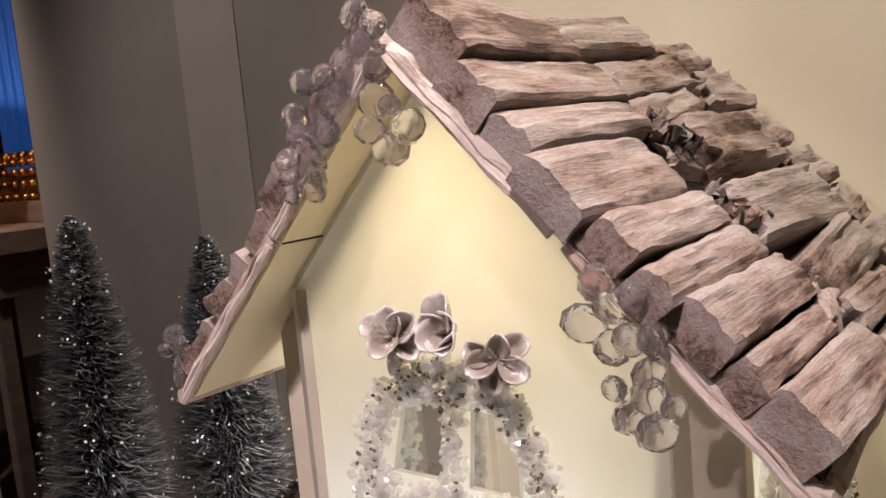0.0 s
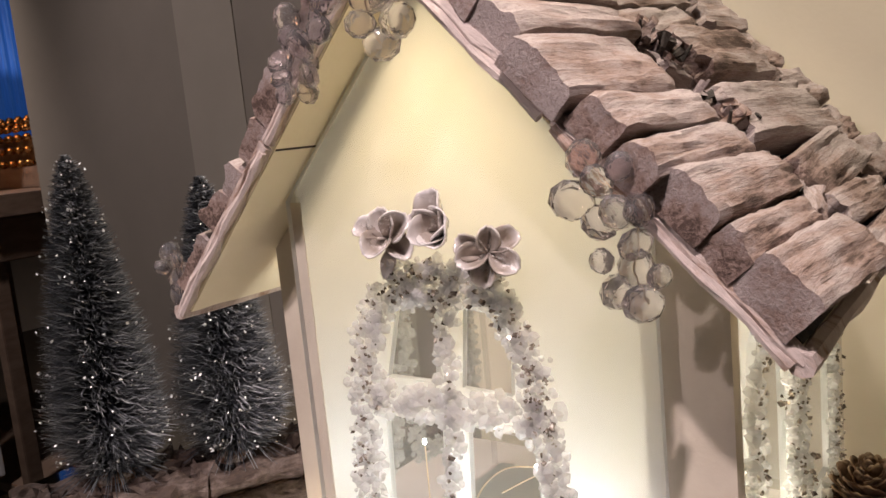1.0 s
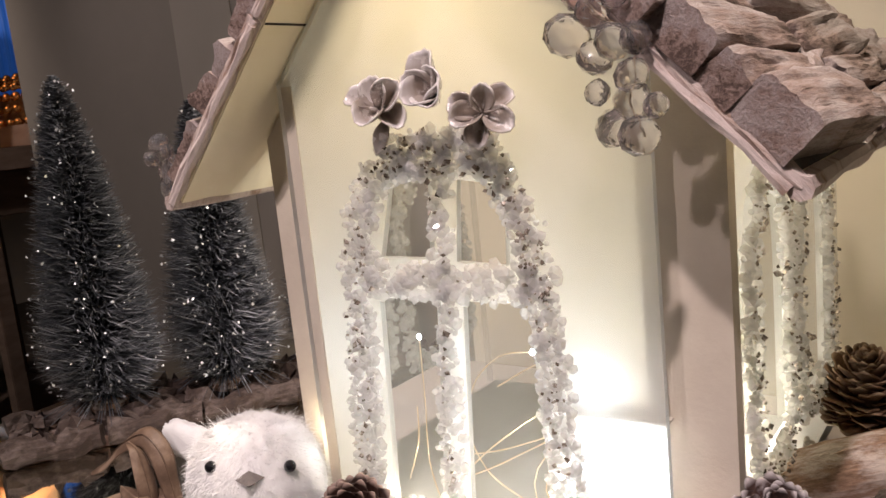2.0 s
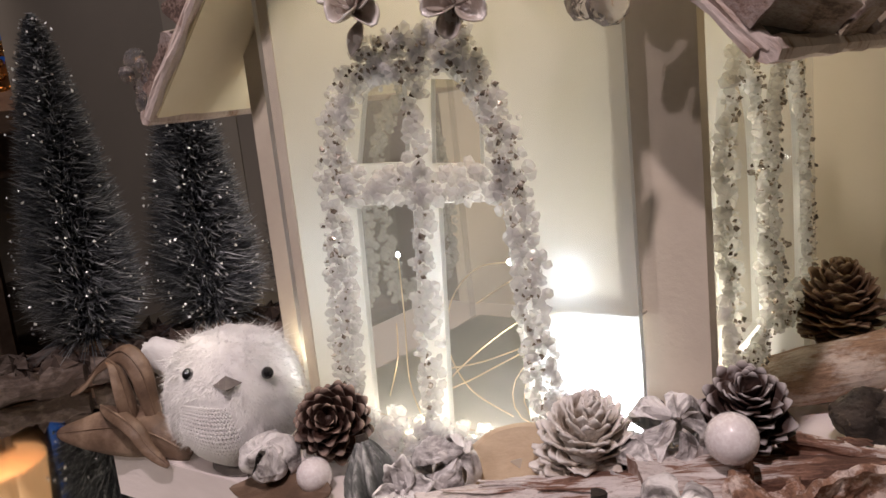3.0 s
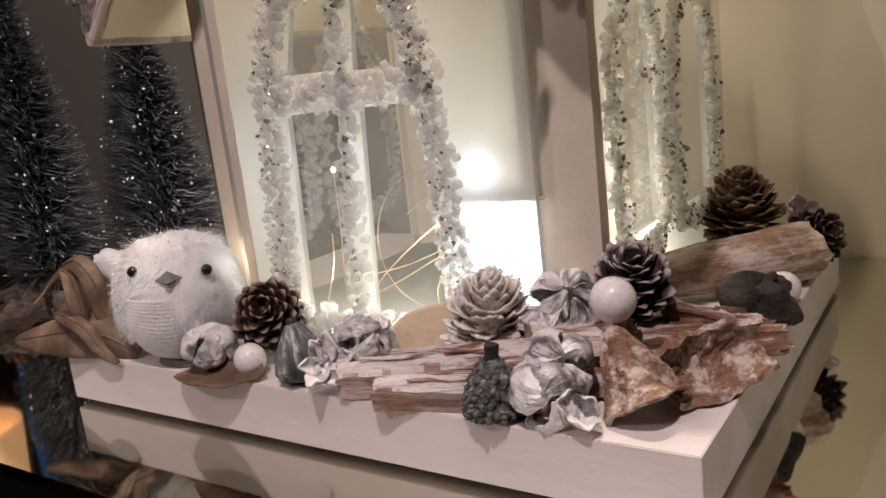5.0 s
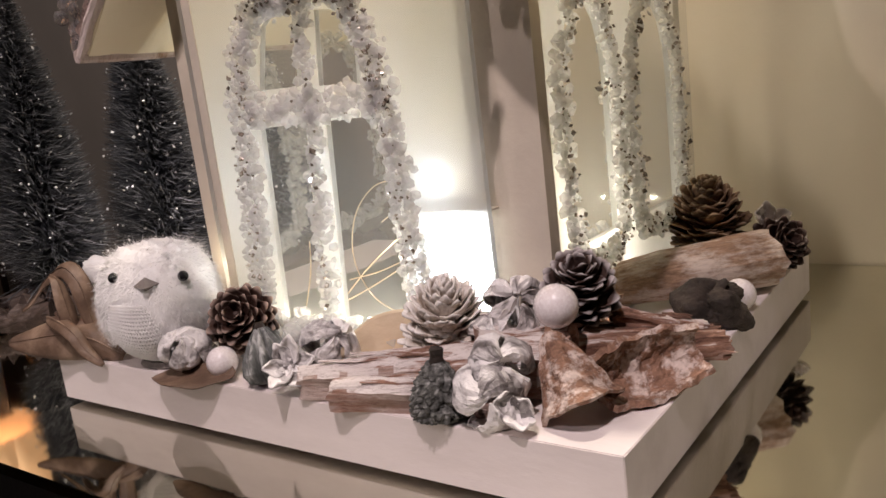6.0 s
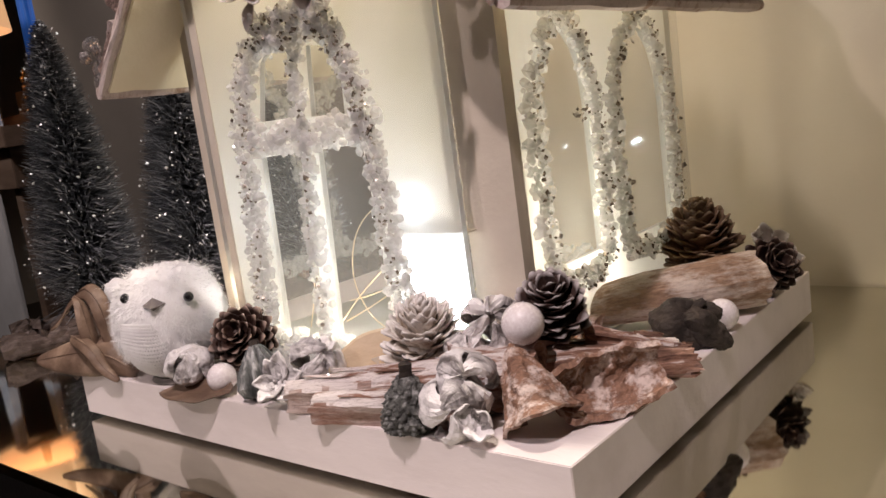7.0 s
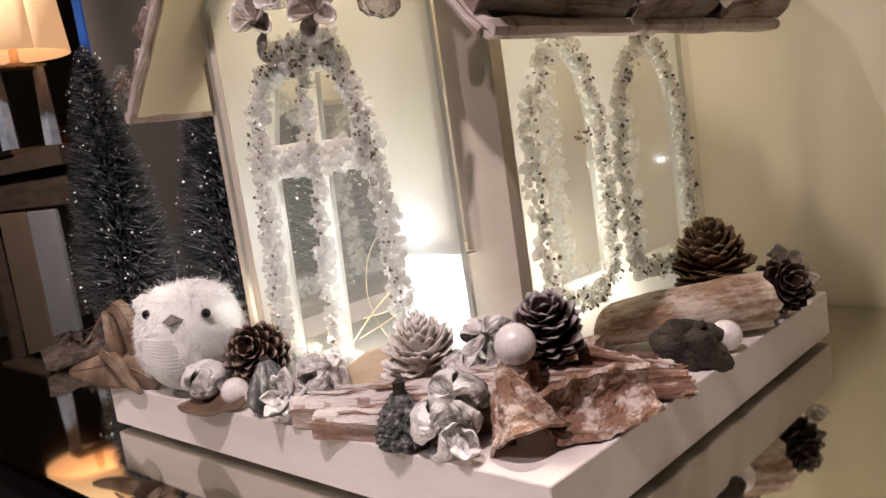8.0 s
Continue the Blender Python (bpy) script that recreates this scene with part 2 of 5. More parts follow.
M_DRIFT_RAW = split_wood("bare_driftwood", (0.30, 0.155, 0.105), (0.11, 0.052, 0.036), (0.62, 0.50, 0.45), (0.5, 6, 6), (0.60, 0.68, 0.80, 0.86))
M_LOG = washed("grey_log", (0.36, 0.23, 0.15), (0.17, 0.10, 0.06), (0.60, 0.51, 0.44), (1, 5, 5), 0.44, 0.58, wscale=20)
M_BARK = washed("bark_husk", (0.36, 0.20, 0.13), (0.12, 0.06, 0.04), (0.70, 0.58, 0.52), (1.4, 1.6, 2.2), 0.48, 0.60, wscale=52, bump=1.0)
M_CONE = tipped(mat("cone_brown", [(0.3, (0.016, 0.008, 0.006)), (0.55, (0.042, 0.019, 0.013)), (0.8, (0.095, 0.048, 0.033))], scale=50, rough=0.55, bump=0.6), 0.0205, 0.0255, (0.55, 0.40, 0.33), 0.7)
M_CONE_TAN = tipped(mat("cone_tan", [(0.3, (0.06, 0.03, 0.017)), (0.6, (0.16, 0.09, 0.05)), (0.85, (0.28, 0.18, 0.11))], scale=50, rough=0.65, bump=0.5), 0.028, 0.034, (0.50, 0.38, 0.27), 0.6)
M_CONE_SNOW = tipped(mat("cone_frosted", [(0.40, (0.030, 0.016, 0.013)), (0.58, (0.070, 0.038, 0.030)), (0.74, (0.40, 0.36, 0.36))], scale=45, rough=0.7, bump=0.6), 0.0190, 0.0250, (0.70, 0.65, 0.65), 0.75)
M_CONE_WHITE = tipped(mat("cone_white", [(0.32, (0.30, 0.22, 0.15)), (0.46, (0.60, 0.53, 0.46)), (0.60, (0.82, 0.78, 0.74))], scale=70, rough=0.75, bump=0.6), 0.020, 0.029, (0.88, 0.85, 0.82), 0.7)
M_POD = mat("pod_whitewashed", [(0.36, (0.13, 0.115, 0.11)), (0.44, (0.40, 0.375, 0.37)), (0.54, (0.82, 0.79, 0.78))], scale=38, rough=0.7, bump=0.9, detail=8, distort=0.7)
M_POD_DARK = mat("pod_grey", [(0.36, (0.040, 0.040, 0.038)), (0.52, (0.115, 0.115, 0.108)), (0.70, (0.34, 0.34, 0.33))], scale=170, rough=0.8, bump=0.7, bump_scale=420)
M_POD_RIB = mat("pod_ribbed", [(0.36, (0.045, 0.048, 0.046)), (0.50, (0.14, 0.145, 0.14)), (0.64, (0.52, 0.52, 0.51))], scale=75, rough=0.8, bump=0.7, bump_scale=420, stretch=(1, 1, 0.35))
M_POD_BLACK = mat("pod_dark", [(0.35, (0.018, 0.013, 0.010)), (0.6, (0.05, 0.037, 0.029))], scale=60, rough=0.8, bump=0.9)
M_LEAF = mat("dry_leaf", [(0.3, (0.070, 0.042, 0.029)), (0.52, (0.150, 0.095, 0.064)), (0.75, (0.33, 0.235, 0.17))], scale=24, rough=0.55, bump=0.5, bump_scale=130)
M_DISC = mat("seed_disc", [(0.3, (0.40, 0.28, 0.17)), (0.6, (0.58, 0.46, 0.32))], scale=20, rough=0.6, bump=0.3)
M_FUR = mat("white_plush", [(0.3, (0.84, 0.82, 0.81)), (0.7, (0.93, 0.92, 0.91))], scale=60, rough=0.95, sheen=0.5, bump=0.35, bump_scale=420)
M_KNIT = mat("white_knit", [(0.3, (0.86, 0.84, 0.83)), (0.7, (0.94, 0.93, 0.92))], scale=90, rough=0.95, sheen=0.6, bump=0.3, bump_scale=300)
M_EYE = plain("black_bead", (0.012, 0.012, 0.014), 0.1, coat=1.0)
M_BEAK = mat("grey_felt", [(0.3, (0.16, 0.14, 0.13)), (0.7, (0.24, 0.21, 0.19))], scale=120, rough=0.9, bump=0.5)
M_PEARL = mat("glitter_pearl", [(0.35, (0.83, 0.75, 0.75)), (0.6, (0.92, 0.86, 0.86))], scale=400, rough=0.26, coat=1.0, bump=0.2, bump_scale=900, bump_dist=0.0006)
M_NEEDLE = by_island("frosted_needle", [(0.0, (0.026, 0.028, 0.036)), (0.6, (0.070, 0.074, 0.088)), (1.0, (0.18, 0.19, 0.21))])
M_NEEDLE_TIP = by_island("frosted_needle_tip", [(0.0, (0.050, 0.053, 0.066)), (0.65, (0.15, 0.158, 0.18)), (1.0, (0.55, 0.56, 0.61))])
M_GLITTER = plain("glitter", (0.97, 0.97, 1.0), 0.48, metal=0.9, coat=1.0, bump=0)
M_WIRE = plain("copper_wire", (0.95, 0.80, 0.58), 0.35, metal=1.0, bump=0)
M_BULB = mat("led_bulb", [(0.3, (0.9, 0.95, 1)), (0.7, (1, 1, 1))], rough=0.3, bump=0, emission=((0.88, 0.94, 1.0), 60.0))
M_BULB_WARM = mat("warm_led_bulb", [(0.3, (1, 0.9, 0.7)), (0.7, (1, 0.95, 0.8))], rough=0.3, bump=0, emission=((1.0, 0.80, 0.45), 40.0))
M_TRAY = washed("tray_wood", (0.21, 0.13, 0.095), (0.10, 0.055, 0.04), (0.40, 0.31, 0.275), (1, 6, 6), 0.5, 0.62)
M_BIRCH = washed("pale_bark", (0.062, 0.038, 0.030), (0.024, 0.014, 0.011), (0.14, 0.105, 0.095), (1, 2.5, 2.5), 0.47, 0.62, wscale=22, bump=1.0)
M_SHADE = mat("lamp_shade", [(0.3, (0.80, 0.55, 0.34)), (0.7, (0.86, 0.62, 0.40))], scale=90, rough=0.8, bump=0.2, emission=((1.0, 0.54, 0.27), 0.5))
# weak emission replaces the light that makes this cloth look vivid
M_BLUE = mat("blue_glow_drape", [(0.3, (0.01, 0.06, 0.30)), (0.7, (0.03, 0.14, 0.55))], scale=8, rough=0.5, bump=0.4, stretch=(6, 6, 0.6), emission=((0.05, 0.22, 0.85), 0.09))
M_COLUMN = mat("lamp_crystal", [(0.3, (0.24, 0.30, 0.44)), (0.7, (0.46, 0.52, 0.64))], scale=20, rough=0.12, transmission=0.3, coat=0.8, bump=0)
M_DOOR_TAN = mat("tan_veneer", [(0.3, (0.22, 0.16, 0.12)), (0.7, (0.30, 0.22, 0.17))], scale=7, rough=0.45, stretch=(5, 5, 1))
M_DOOR_GREY = mat("blue_grey_lacquer", [(0.3, (0.36, 0.36, 0.40)), (0.7, (0.46, 0.46, 0.51))], scale=7, rough=0.35, bump=0.1)
M_GOLD = plain("gold_bead", (0.75, 0.50, 0.26), 0.2, metal=1.0, bump=0)
M_CABINET = mat("dark_cabinet", [(0.3, (0.075, 0.050, 0.040)), (0.7, (0.14, 0.098, 0.080))], scale=7, rough=0.45, stretch=(1, 1, 5))
M_METAL = plain("brushed_brass", (0.62, 0.50, 0.38), 0.3, metal=1.0)

# ---- mesh helpers ----


def finish(name, bm, material, smooth=False):
    me = bpy.data.meshes.new(name)
    bmesh.ops.recalc_face_normals(bm, faces=bm.faces)
    bm.to_mesh(me)
    bm.free()
    me.materials.append(material)
    if smooth:
        for p in me.polygons:
            p.use_smooth = True
    return me


def part(name, bm, material, parent=None, label="", smooth=False, at=None):
    ob = new(name, finish(name, bm, material, smooth) if isinstance(bm, bmesh.types.BMesh) else bm)
    if at is not None:
        ob.matrix_basis = at
    if parent:
        ob.parent = parent
    return tagged(ob, label)


def thing(name, at, label, category, group="", kind=""):
    ob = new(name)
    ob.empty_display_size = 0.02
    ob.matrix_basis = at if isinstance(at, Matrix) else Matrix.Translation(at)
    return tagged(ob, label, category, group, kind)


def box(x0, x1, y0, y1, z0, z1, bevel=0.0, bm=None):
    bm = bm or bmesh.new()
    r = bmesh.ops.create_cube(bm, size=1)
    for v in r["verts"]:
        v.co = Vector(((x0, x1)[v.co.x > 0], (y0, y1)[v.co.y > 0], (z0, z1)[v.co.z > 0]))
    if bevel:
        bmesh.ops.bevel(bm, geom=list({e for v in r["verts"] for e in v.link_edges}), offset=bevel, segments=2, affect="EDGES")
    return bm


def plate(outline, holes, depth, axis):
    """A plate of that depth from an outline (u, z), with holes through it. axis 'y': u is x; axis 'x': u is y."""
    bm = bmesh.new()
    edges = []
    for loop in [outline, *holes]:
        vs = [bm.verts.new((u, 0, z) if axis == "y" else (0, u, z)) for u, z in loop]
        edges += [bm.edges.new((a, b)) for a, b in zip(vs, vs[1:] + vs[:1])]
    bmesh.ops.triangle_fill(bm, edges=edges, use_beauty=True)
    r = bmesh.ops.extrude_face_region(bm, geom=list(bm.faces))
    way = Vector((0, depth, 0)) if axis == "y" else Vector((depth, 0, 0))
    bmesh.ops.translate(bm, verts=[v for v in r["geom"] if isinstance(v, bmesh.types.BMVert)], vec=way)
    return bm


def lathe(profile, n=24, wob=0.0, ribs=0, rib=0.0, bm=None):
    """Turns a profile of (radius, height) round z."""
    bm = bm or bmesh.new()
    rings = []
    for r, z in profile:
        ring = []
        for i in range(n):
            a = 2 * math.pi * i / n
            k = r * (1 + rib * abs(math.sin(a * ribs / 2)) if ribs else r and 1)
            k *= 1 + wob * noise.noise((math.cos(a) * 2, math.sin(a) * 2, z * 40))
            ring.append(bm.verts.new((k * math.cos(a), k * math.sin(a), z)))
        rings.append(ring)
    for a, b in zip(rings, rings[1:]):
        for i in range(n):
            bm.faces.new((a[i], a[(i + 1) % n], b[(i + 1) % n], b[i]))
    for ring in (rings[0], rings[-1]):
        bm.faces.new(ring)
    return bm


def ball(r, u=20, v=14, squash=(1, 1, 1), bm=None, at=(0, 0, 0)):
    bm = bm or bmesh.new()
    bmesh.ops.create_uvsphere(bm, u_segments=u, v_segments=v, radius=r, matrix=Matrix.Translation(at) @ Matrix.Diagonal((*squash, 1)))
    return bm


def tube(points, radius, n=8, bm=None, flat=1.0, jitter=0.0, seed=0):
    """A tube along points; radius is a number or one for each point."""
    bm = bm or bmesh.new()
    pts = [Vector(p) for p in points]
    rings = []
    for i, p in enumerate(pts):
        d = (pts[min(i + 1, len(pts) - 1)] - pts[max(i - 1, 0)]).normalized()
        side = d.cross(Vector((0, 0, 1)))
        side = side.normalized() if side.length > 1e-4 else Vector((1, 0, 0))
        up = side.cross(d)
        r = radius[i] if isinstance(radius, (list, tuple)) else radius
        ring = []
        for k in range(n):
            a = 2 * math.pi * k / n
            rr = r * (1 + jitter * noise.noise((p.x * 60 + seed, math.cos(a) * 1.7 + p.y * 60, math.sin(a) * 1.7 + seed)))
            ring.append(bm.verts.new(p + side * math.cos(a) * rr + up * math.sin(a) * rr * flat))
        rings.append(ring)
    for a, b in zip(rings, rings[1:]):
        for k in range(n):
            bm.faces.new((a[k], a[(k + 1) % n], b[(k + 1) % n], b[k]))
    bm.faces.new(rings[0])
    bm.faces.new(rings[-1])
    return bm


def sheet(rows, thick):
    """A curved sheet from a grid of points, given a thickness."""
    bm = bmesh.new()
    vs = [[bm.verts.new(p) for p in row] for row in rows]
    for a, b in zip(vs, vs[1:]):
        for i in range(len(a) - 1):
            bm.faces.new((a[i], a[i + 1], b[i + 1], b[i]))
    bmesh.ops.recalc_face_normals(bm, faces=bm.faces)
    bmesh.ops.solidify(bm, geom=list(bm.faces), thickness=thick)
    return bm


def petal_mesh(name, material, length, width, cup, thick=0.0012, tip=0.15, curl=0.0):
    """A cupped petal or cone scale that grows along +x from the origin, hollow side up."""
    rows = []
    for i in range(6):
        t = i / 5
        w = width * (math.sin(math.pi * (0.12 + 0.70 * t)) ** 0.7) * (1 if t < 0.9 else 1 - tip)
        rows.append([(length * (t - 0.22 * s * s * t * t), w * s * 0.5, cup * (t * t + 0.6 * s * s * (1 - 0.5 * t)) - curl * t ** 3 + length * 0.03 * math.sin(9 * t + 4 * s)) for s in (-1, -0.6, -0.2, 0.2, 0.6, 1)])
    return finish(name, sheet(rows, thick), material, True)


G = (1 + 5 ** 0.5) / 2
ICO = ([Vector(p).normalized() for p in ((-1, G, 0), (1, G, 0), (-1, -G, 0), (1, -G, 0), (0, -1, G), (0, 1, G), (0, -1, -G), (0, 1, -G), (G, 0, -1), (G, 0, 1), (-G, 0, -1), (-G, 0, 1))],
       [(0, 11, 5), (0, 5, 1), (0, 1, 7), (0, 7, 10), (0, 10, 11), (1, 5, 9), (5, 11, 4), (11, 10, 2), (10, 7, 6), (7, 1, 8), (3, 9, 4), (3, 4, 2), (3, 2, 6), (3, 6, 8), (3, 8, 9), (4, 9, 5), (2, 4, 11), (6, 2, 10), (8, 6, 7), (9, 8, 1)])


def chunk(rng, size, round_=False):
    """One rough grain as points and faces."""
    if round_:
        pts, faces = list(ICO[0]), ICO[1]
    else:
        pts = [Vector(p) for p in ((1, 0, 0), (-1, 0, 0), (0, 1, 0), (0, -1, 0), (0, 0, 1), (0, 0, -1))]
        faces = [(0, 2, 4), (2, 1, 4), (1, 3, 4), (3, 0, 4), (2, 0, 5), (1, 2, 5), (3, 1, 5), (0, 3, 5)]
    e = Euler((rng.uniform(0, 6), rng.uniform(0, 6), rng.uniform(0, 6))).to_matrix()
    s = Vector([rng.uniform(0.8, 1.2) if round_ else rng.uniform(0.6, 1.2) for _ in range(3)]) * size
    rough = 0.09 if round_ else 0.14
    pts = [e @ (Vector((p.x * s.x, p.y * s.y, p.z * s.z)) * rng.uniform(1 - 2 * rough, 1 + rough) + Vector((rng.gauss(0, rough), rng.gauss(0, rough), rng.gauss(0, rough))) * size) for p in pts]
    return pts, faces


def grains(name, spots, rng, material, parent, label, round_=False):
    verts, faces = [], []
    for at, size in spots:
        pts, fs = chunk(rng, size, round_)
        faces += [tuple(i + len(verts) for i in f) for f in fs]
        verts += [Vector(at) + p for p in pts]
    me = bpy.data.meshes.new(name)
    me.from_pydata([tuple(v) for v in verts], [], faces)
    me.materials.append(material)
    ob = part(name, me, material, parent, label)
    return tagged(ob, kind="stuff")


# ---- the room ----
WALL_Y = 1.05
part_wall = part("wall_back", box(-0.72, 2.4, WALL_Y, WALL_Y + 0.12, FLOOR, CEILING), M_WALL)
tagged(part_wall, "pale olive beige painted wall behind the table", "wall", kind="structure")
# the back wall goes on to the left in a darker colour
tagged(part("wall_back_taupe", box(-1.965, -0.72, WALL_Y, WALL_Y + 0.12, FLOOR, CEILING), M_WALL_DARK), "darker taupe stretch of the back wall", "wall", kind="structure")
# thin raised strip painted as a beam of light falling down the wall
tagged(part("wall_pilaster", box(-1.36, -1.19, WALL_Y - 0.0025, WALL_Y, 0, CEILING), M_LIGHT_STREAK), "narrow streak of light on the taupe wall, made as a lighter strip", "pilaster", kind="structure")
for nm, b in (("wall_far", box(-6.4, -6.28, -3, 4, FLOOR, CEILING)), ("wall_far_back", box(-6.28, -1.965, 3.4, 3.52, FLOOR, CEILING)),
              ("wall_side", box(2.4, 2.52, -3, 1.185, FLOOR, CEILING)), ("wall_front", box(-6.28, 2.4, -3.12, -3, FLOOR, CEILING)),
              ("wall_return", box(-1.965, -1.865, WALL_Y + 0.12, 3.4, FLOOR, CEILING))):
    tagged(part(nm, b, M_ROOM), "dark plain wall of the dim room", "wall", kind="structure")
tagged(part("ceiling", box(-6.4, 2.52, -3.12, 3.52, CEILING, CEILING + 0.1), M_CEIL), "white painted ceiling", "ceiling", kind="structure")
tagged(part("floor", box(-6.4, 2.52, -3.12, 3.52, FLOOR - 0.1, FLOOR), M_FLOOR), "dark wooden floor", "floor", kind="structure")

table = thing("mirror_table", (0, 0, FLOOR), "long display table with a mirrored glass top", "table")
up = Matrix.Translation((0, 0, -FLOOR))
part("tabletop", box(-1.28, 2.3, 0.256, WALL_Y - 0.003, -0.012, 0, 0.001), M_MIRROR, table, "mirrored glass top", at=up)
part("table_body", box(-1.265, 2.28, 0.275, WALL_Y - 0.005, FLOOR, -0.012), M_BLACK, table, "black lacquered body", at=up)

# ---- the lit house ----
TOP = 0.054
RIDGE_X, RIDGE_Z, SLOPE = -0.347, 0.6215, math.atan(1.03)
ROOF_Y0, ROOF_Y1 = 0.432, 0.955
EAVE = 0.26


def under(x):
    """Height of the underside of the roof at x."""
    return RIDGE_Z - 1.03 * abs(x - RIDGE_X)


tray = thing("display_plinth", (-0.34, 0.64, 0.003), "low white painted wooden display board on the mirror", "plinth")
shift = Matrix.Translation((0.34, -0.64, -0.003))
part("board", box(-0.668, -0.030, 0.372, 0.905, 0.006, TOP, 0.0007), M_BASE, tray, at=shift)
part("foot_strip", box(-0.65, -0.045, 0.390, 0.89, 0.0, 0.006), M_BASE_EDGE, tray, "dark felt strip", at=shift)

house = thing("lantern_house", (-0.347, 0.68, TOP), "white frosted lantern house glowing from inside, wooden shingle roof", "lantern")
home = Matrix.Translation((0.347, -0.68, -TOP))

# front panel with four panes
PX0, PX1, PY = -0.511, -0.180, 0.482
front_holes = [[(-0.430, 0.076), (-0.377, 0.076), (-0.363, 0.268), (-0.422, 0.265)],
               [(-0.350, 0.076), (-0.272, 0.076), (-0.280, 0.268), (-0.338, 0.267)],
               [(-0.415, 0.300), (-0.365, 0.300), (-0.360, 0.364), (-0.381, 0.369), (-0.400, 0.356)],
               [(-0.340, 0.298), (-0.296, 0.296), (-0.293, 0.338), (-0.301, 0.358), (-0.333, 0.362)]]


def gable(x0, x1, drop=0.004):
    return [(x0, TOP), (x1, TOP), (x1, under(x1) - drop), (RIDGE_X, RIDGE_Z - drop), (x0, under(x0) - drop)]


def polish_front(ob, axis):
    """The acrylic is blasted on its inner face only; the outer face is polished and clear."""
    ob.data.materials.append(M_POLISH)
    for f in ob.data.polygons:
        if (axis == 1 and f.normal.y < -0.5) or (axis == 0 and f.normal.x > 0.5):
            f.material_index = 1


front = part("front_panel", plate(gable(PX0, PX1), front_holes, 0.006, "y"), M_FROST, house, "frosted white acrylic gable", at=home @ Matrix.Translation((0, PY, 0)))
polish_front(front, 1)
for i, h in enumerate(front_holes):
    p = part("pane", plate(h, [], 0.0015, "y"), M_PANE, front, "clear pane", at=Matrix.Translation((0, 0.002, 0)))
    p.visible_shadow = False
part("front_frame", plate([(-0.556, TOP), (-0.139, TOP), (-0.139, under(-0.139) - 0.006), (RIDGE_X, RIDGE_Z - 0.004), (-0.556, under(-0.556) - 0.004)],
                          [[(PX0 + 0.012, TOP + 0.006), (PX1 - 0.012, TOP + 0.006), (PX1 - 0.012, under(PX1) - 0.03), (RIDGE_X, RIDGE_Z - 0.03), (PX0 + 0.012, under(PX0) - 0.03)]], 0.016, "y"),
     M_BOARD, house, "cream painted board frame", at=home @ Matrix.Translation((0, 0.505, 0)))
part("front_edge", plate([(PX0, TOP), (PX0 + 0.012, TOP), (PX0 + 0.012, under(PX0) - 0.006), (PX0, under(PX0) - 0.006)], [], 0.018, "y"), M_BOARD, house, "cream edge board", at=home @ Matrix.Translation((0, 0.487, 0)))

# right side panel with two arched windows, left side panel, rear panel
SIDE_X = -0.146


def arch(y0, y1, z0, z1, n=8):
    c, r = (y0 + y1) / 2, (y1 - y0) / 2
    return [(y0, z0), (y1, z0), (y1, z1 - r * 1.5)] + [(c + r * math.cos(math.pi * i / n), z1 - r * 1.5 + 1.5 * r * math.sin(math.pi * i / n)) for i in range(1, n)] + [(y0, z1 - r * 1.5)]


side_holes = [arch(0.553, 0.640, 0.138, 0.346), arch(0.694, 0.802, 0.136, 0.346)]
SIDE_TOP = under(SIDE_X) - 0.004
side = part("side_panel", plate([(0.521, TOP), (0.838, TOP), (0.838, SIDE_TOP), (0.521, SIDE_TOP)], side_holes, 0.006, "x"), M_FROST, house, "frosted white acrylic side", at=home @ Matrix.Translation((SIDE_X, 0, 0)))
polish_front(side, 0)
for h in side_holes:
    p = part("pane", plate(h, [], 0.0015, "x"), M_PANE, side, "clear pane", at=Matrix.Translation((0.002, 0, 0)))
    p.visible_shadow = False
LEFT_TOP = under(-0.556) - 0.004
left_side = part("side_panel", plate([(0.521, TOP), (0.838, TOP), (0.838, LEFT_TOP), (0.521, LEFT_TOP)], side_holes, 0.006, "x"), M_CLEAR, house, "clear acrylic side", at=home @ Matrix.Translation((-0.556, 0, 0)))
for h in side_holes:
    p = part("pane", plate(h, [], 0.0015, "x"), M_PANE, left_side, "clear pane", at=Matrix.Translation((0.002, 0, 0)))
    p.visible_shadow = False
rear_holes = [arch(-0.470, -0.365, 0.085, 0.40), arch(-0.325, -0.220, 0.085, 0.40)]
rear = part("rear_panel", plate([(-0.560, TOP), (-0.134, TOP), (-0.134, under(-0.134) - 0.004), (RIDGE_X, RIDGE_Z - 0.004), (-0.560, under(-0.560) - 0.004)], rear_holes, 0.006, "y"), M_CLEAR, house, "clear acrylic rear gable", at=home @ Matrix.Translation((0, 0.839, 0)))
for h in rear_holes:
    p = part("pane", plate(h, [], 0.0015, "y"), M_PANE, rear, "clear pane", at=Matrix.Translation((0, 0.006, 0)))
    p.visible_shadow = False
part("inner_ledge", box(-0.276, -0.183, 0.4885, 0.540, 0.1835, 0.185), M_BOARD, house, "cream ledge behind the gable panel", at=home)
part("inner_floor", box(-0.545, -0.158, 0.522, 0.838, TOP + 0.0005, TOP + 0.004), M_FROST, house, "frosted white floor plate", at=home)

# roof: two boards, edge trims, chunky shingles
THICK = 0.014


def slope_matrix(side):
    """Local x runs down the slope from the ridge, y along the ridge, z away from the roof; origin on the underside at the ridge."""
    a = SLOPE if side > 0 else -SLOPE
    m = Matrix(((side * math.cos(SLOPE), 0, side * math.sin(SLOPE), RIDGE_X), (0, 1, 0, 0), (-math.sin(SLOPE), 0, math.cos(SLOPE), RIDGE_Z), (0, 0, 0, 1)))
    return m


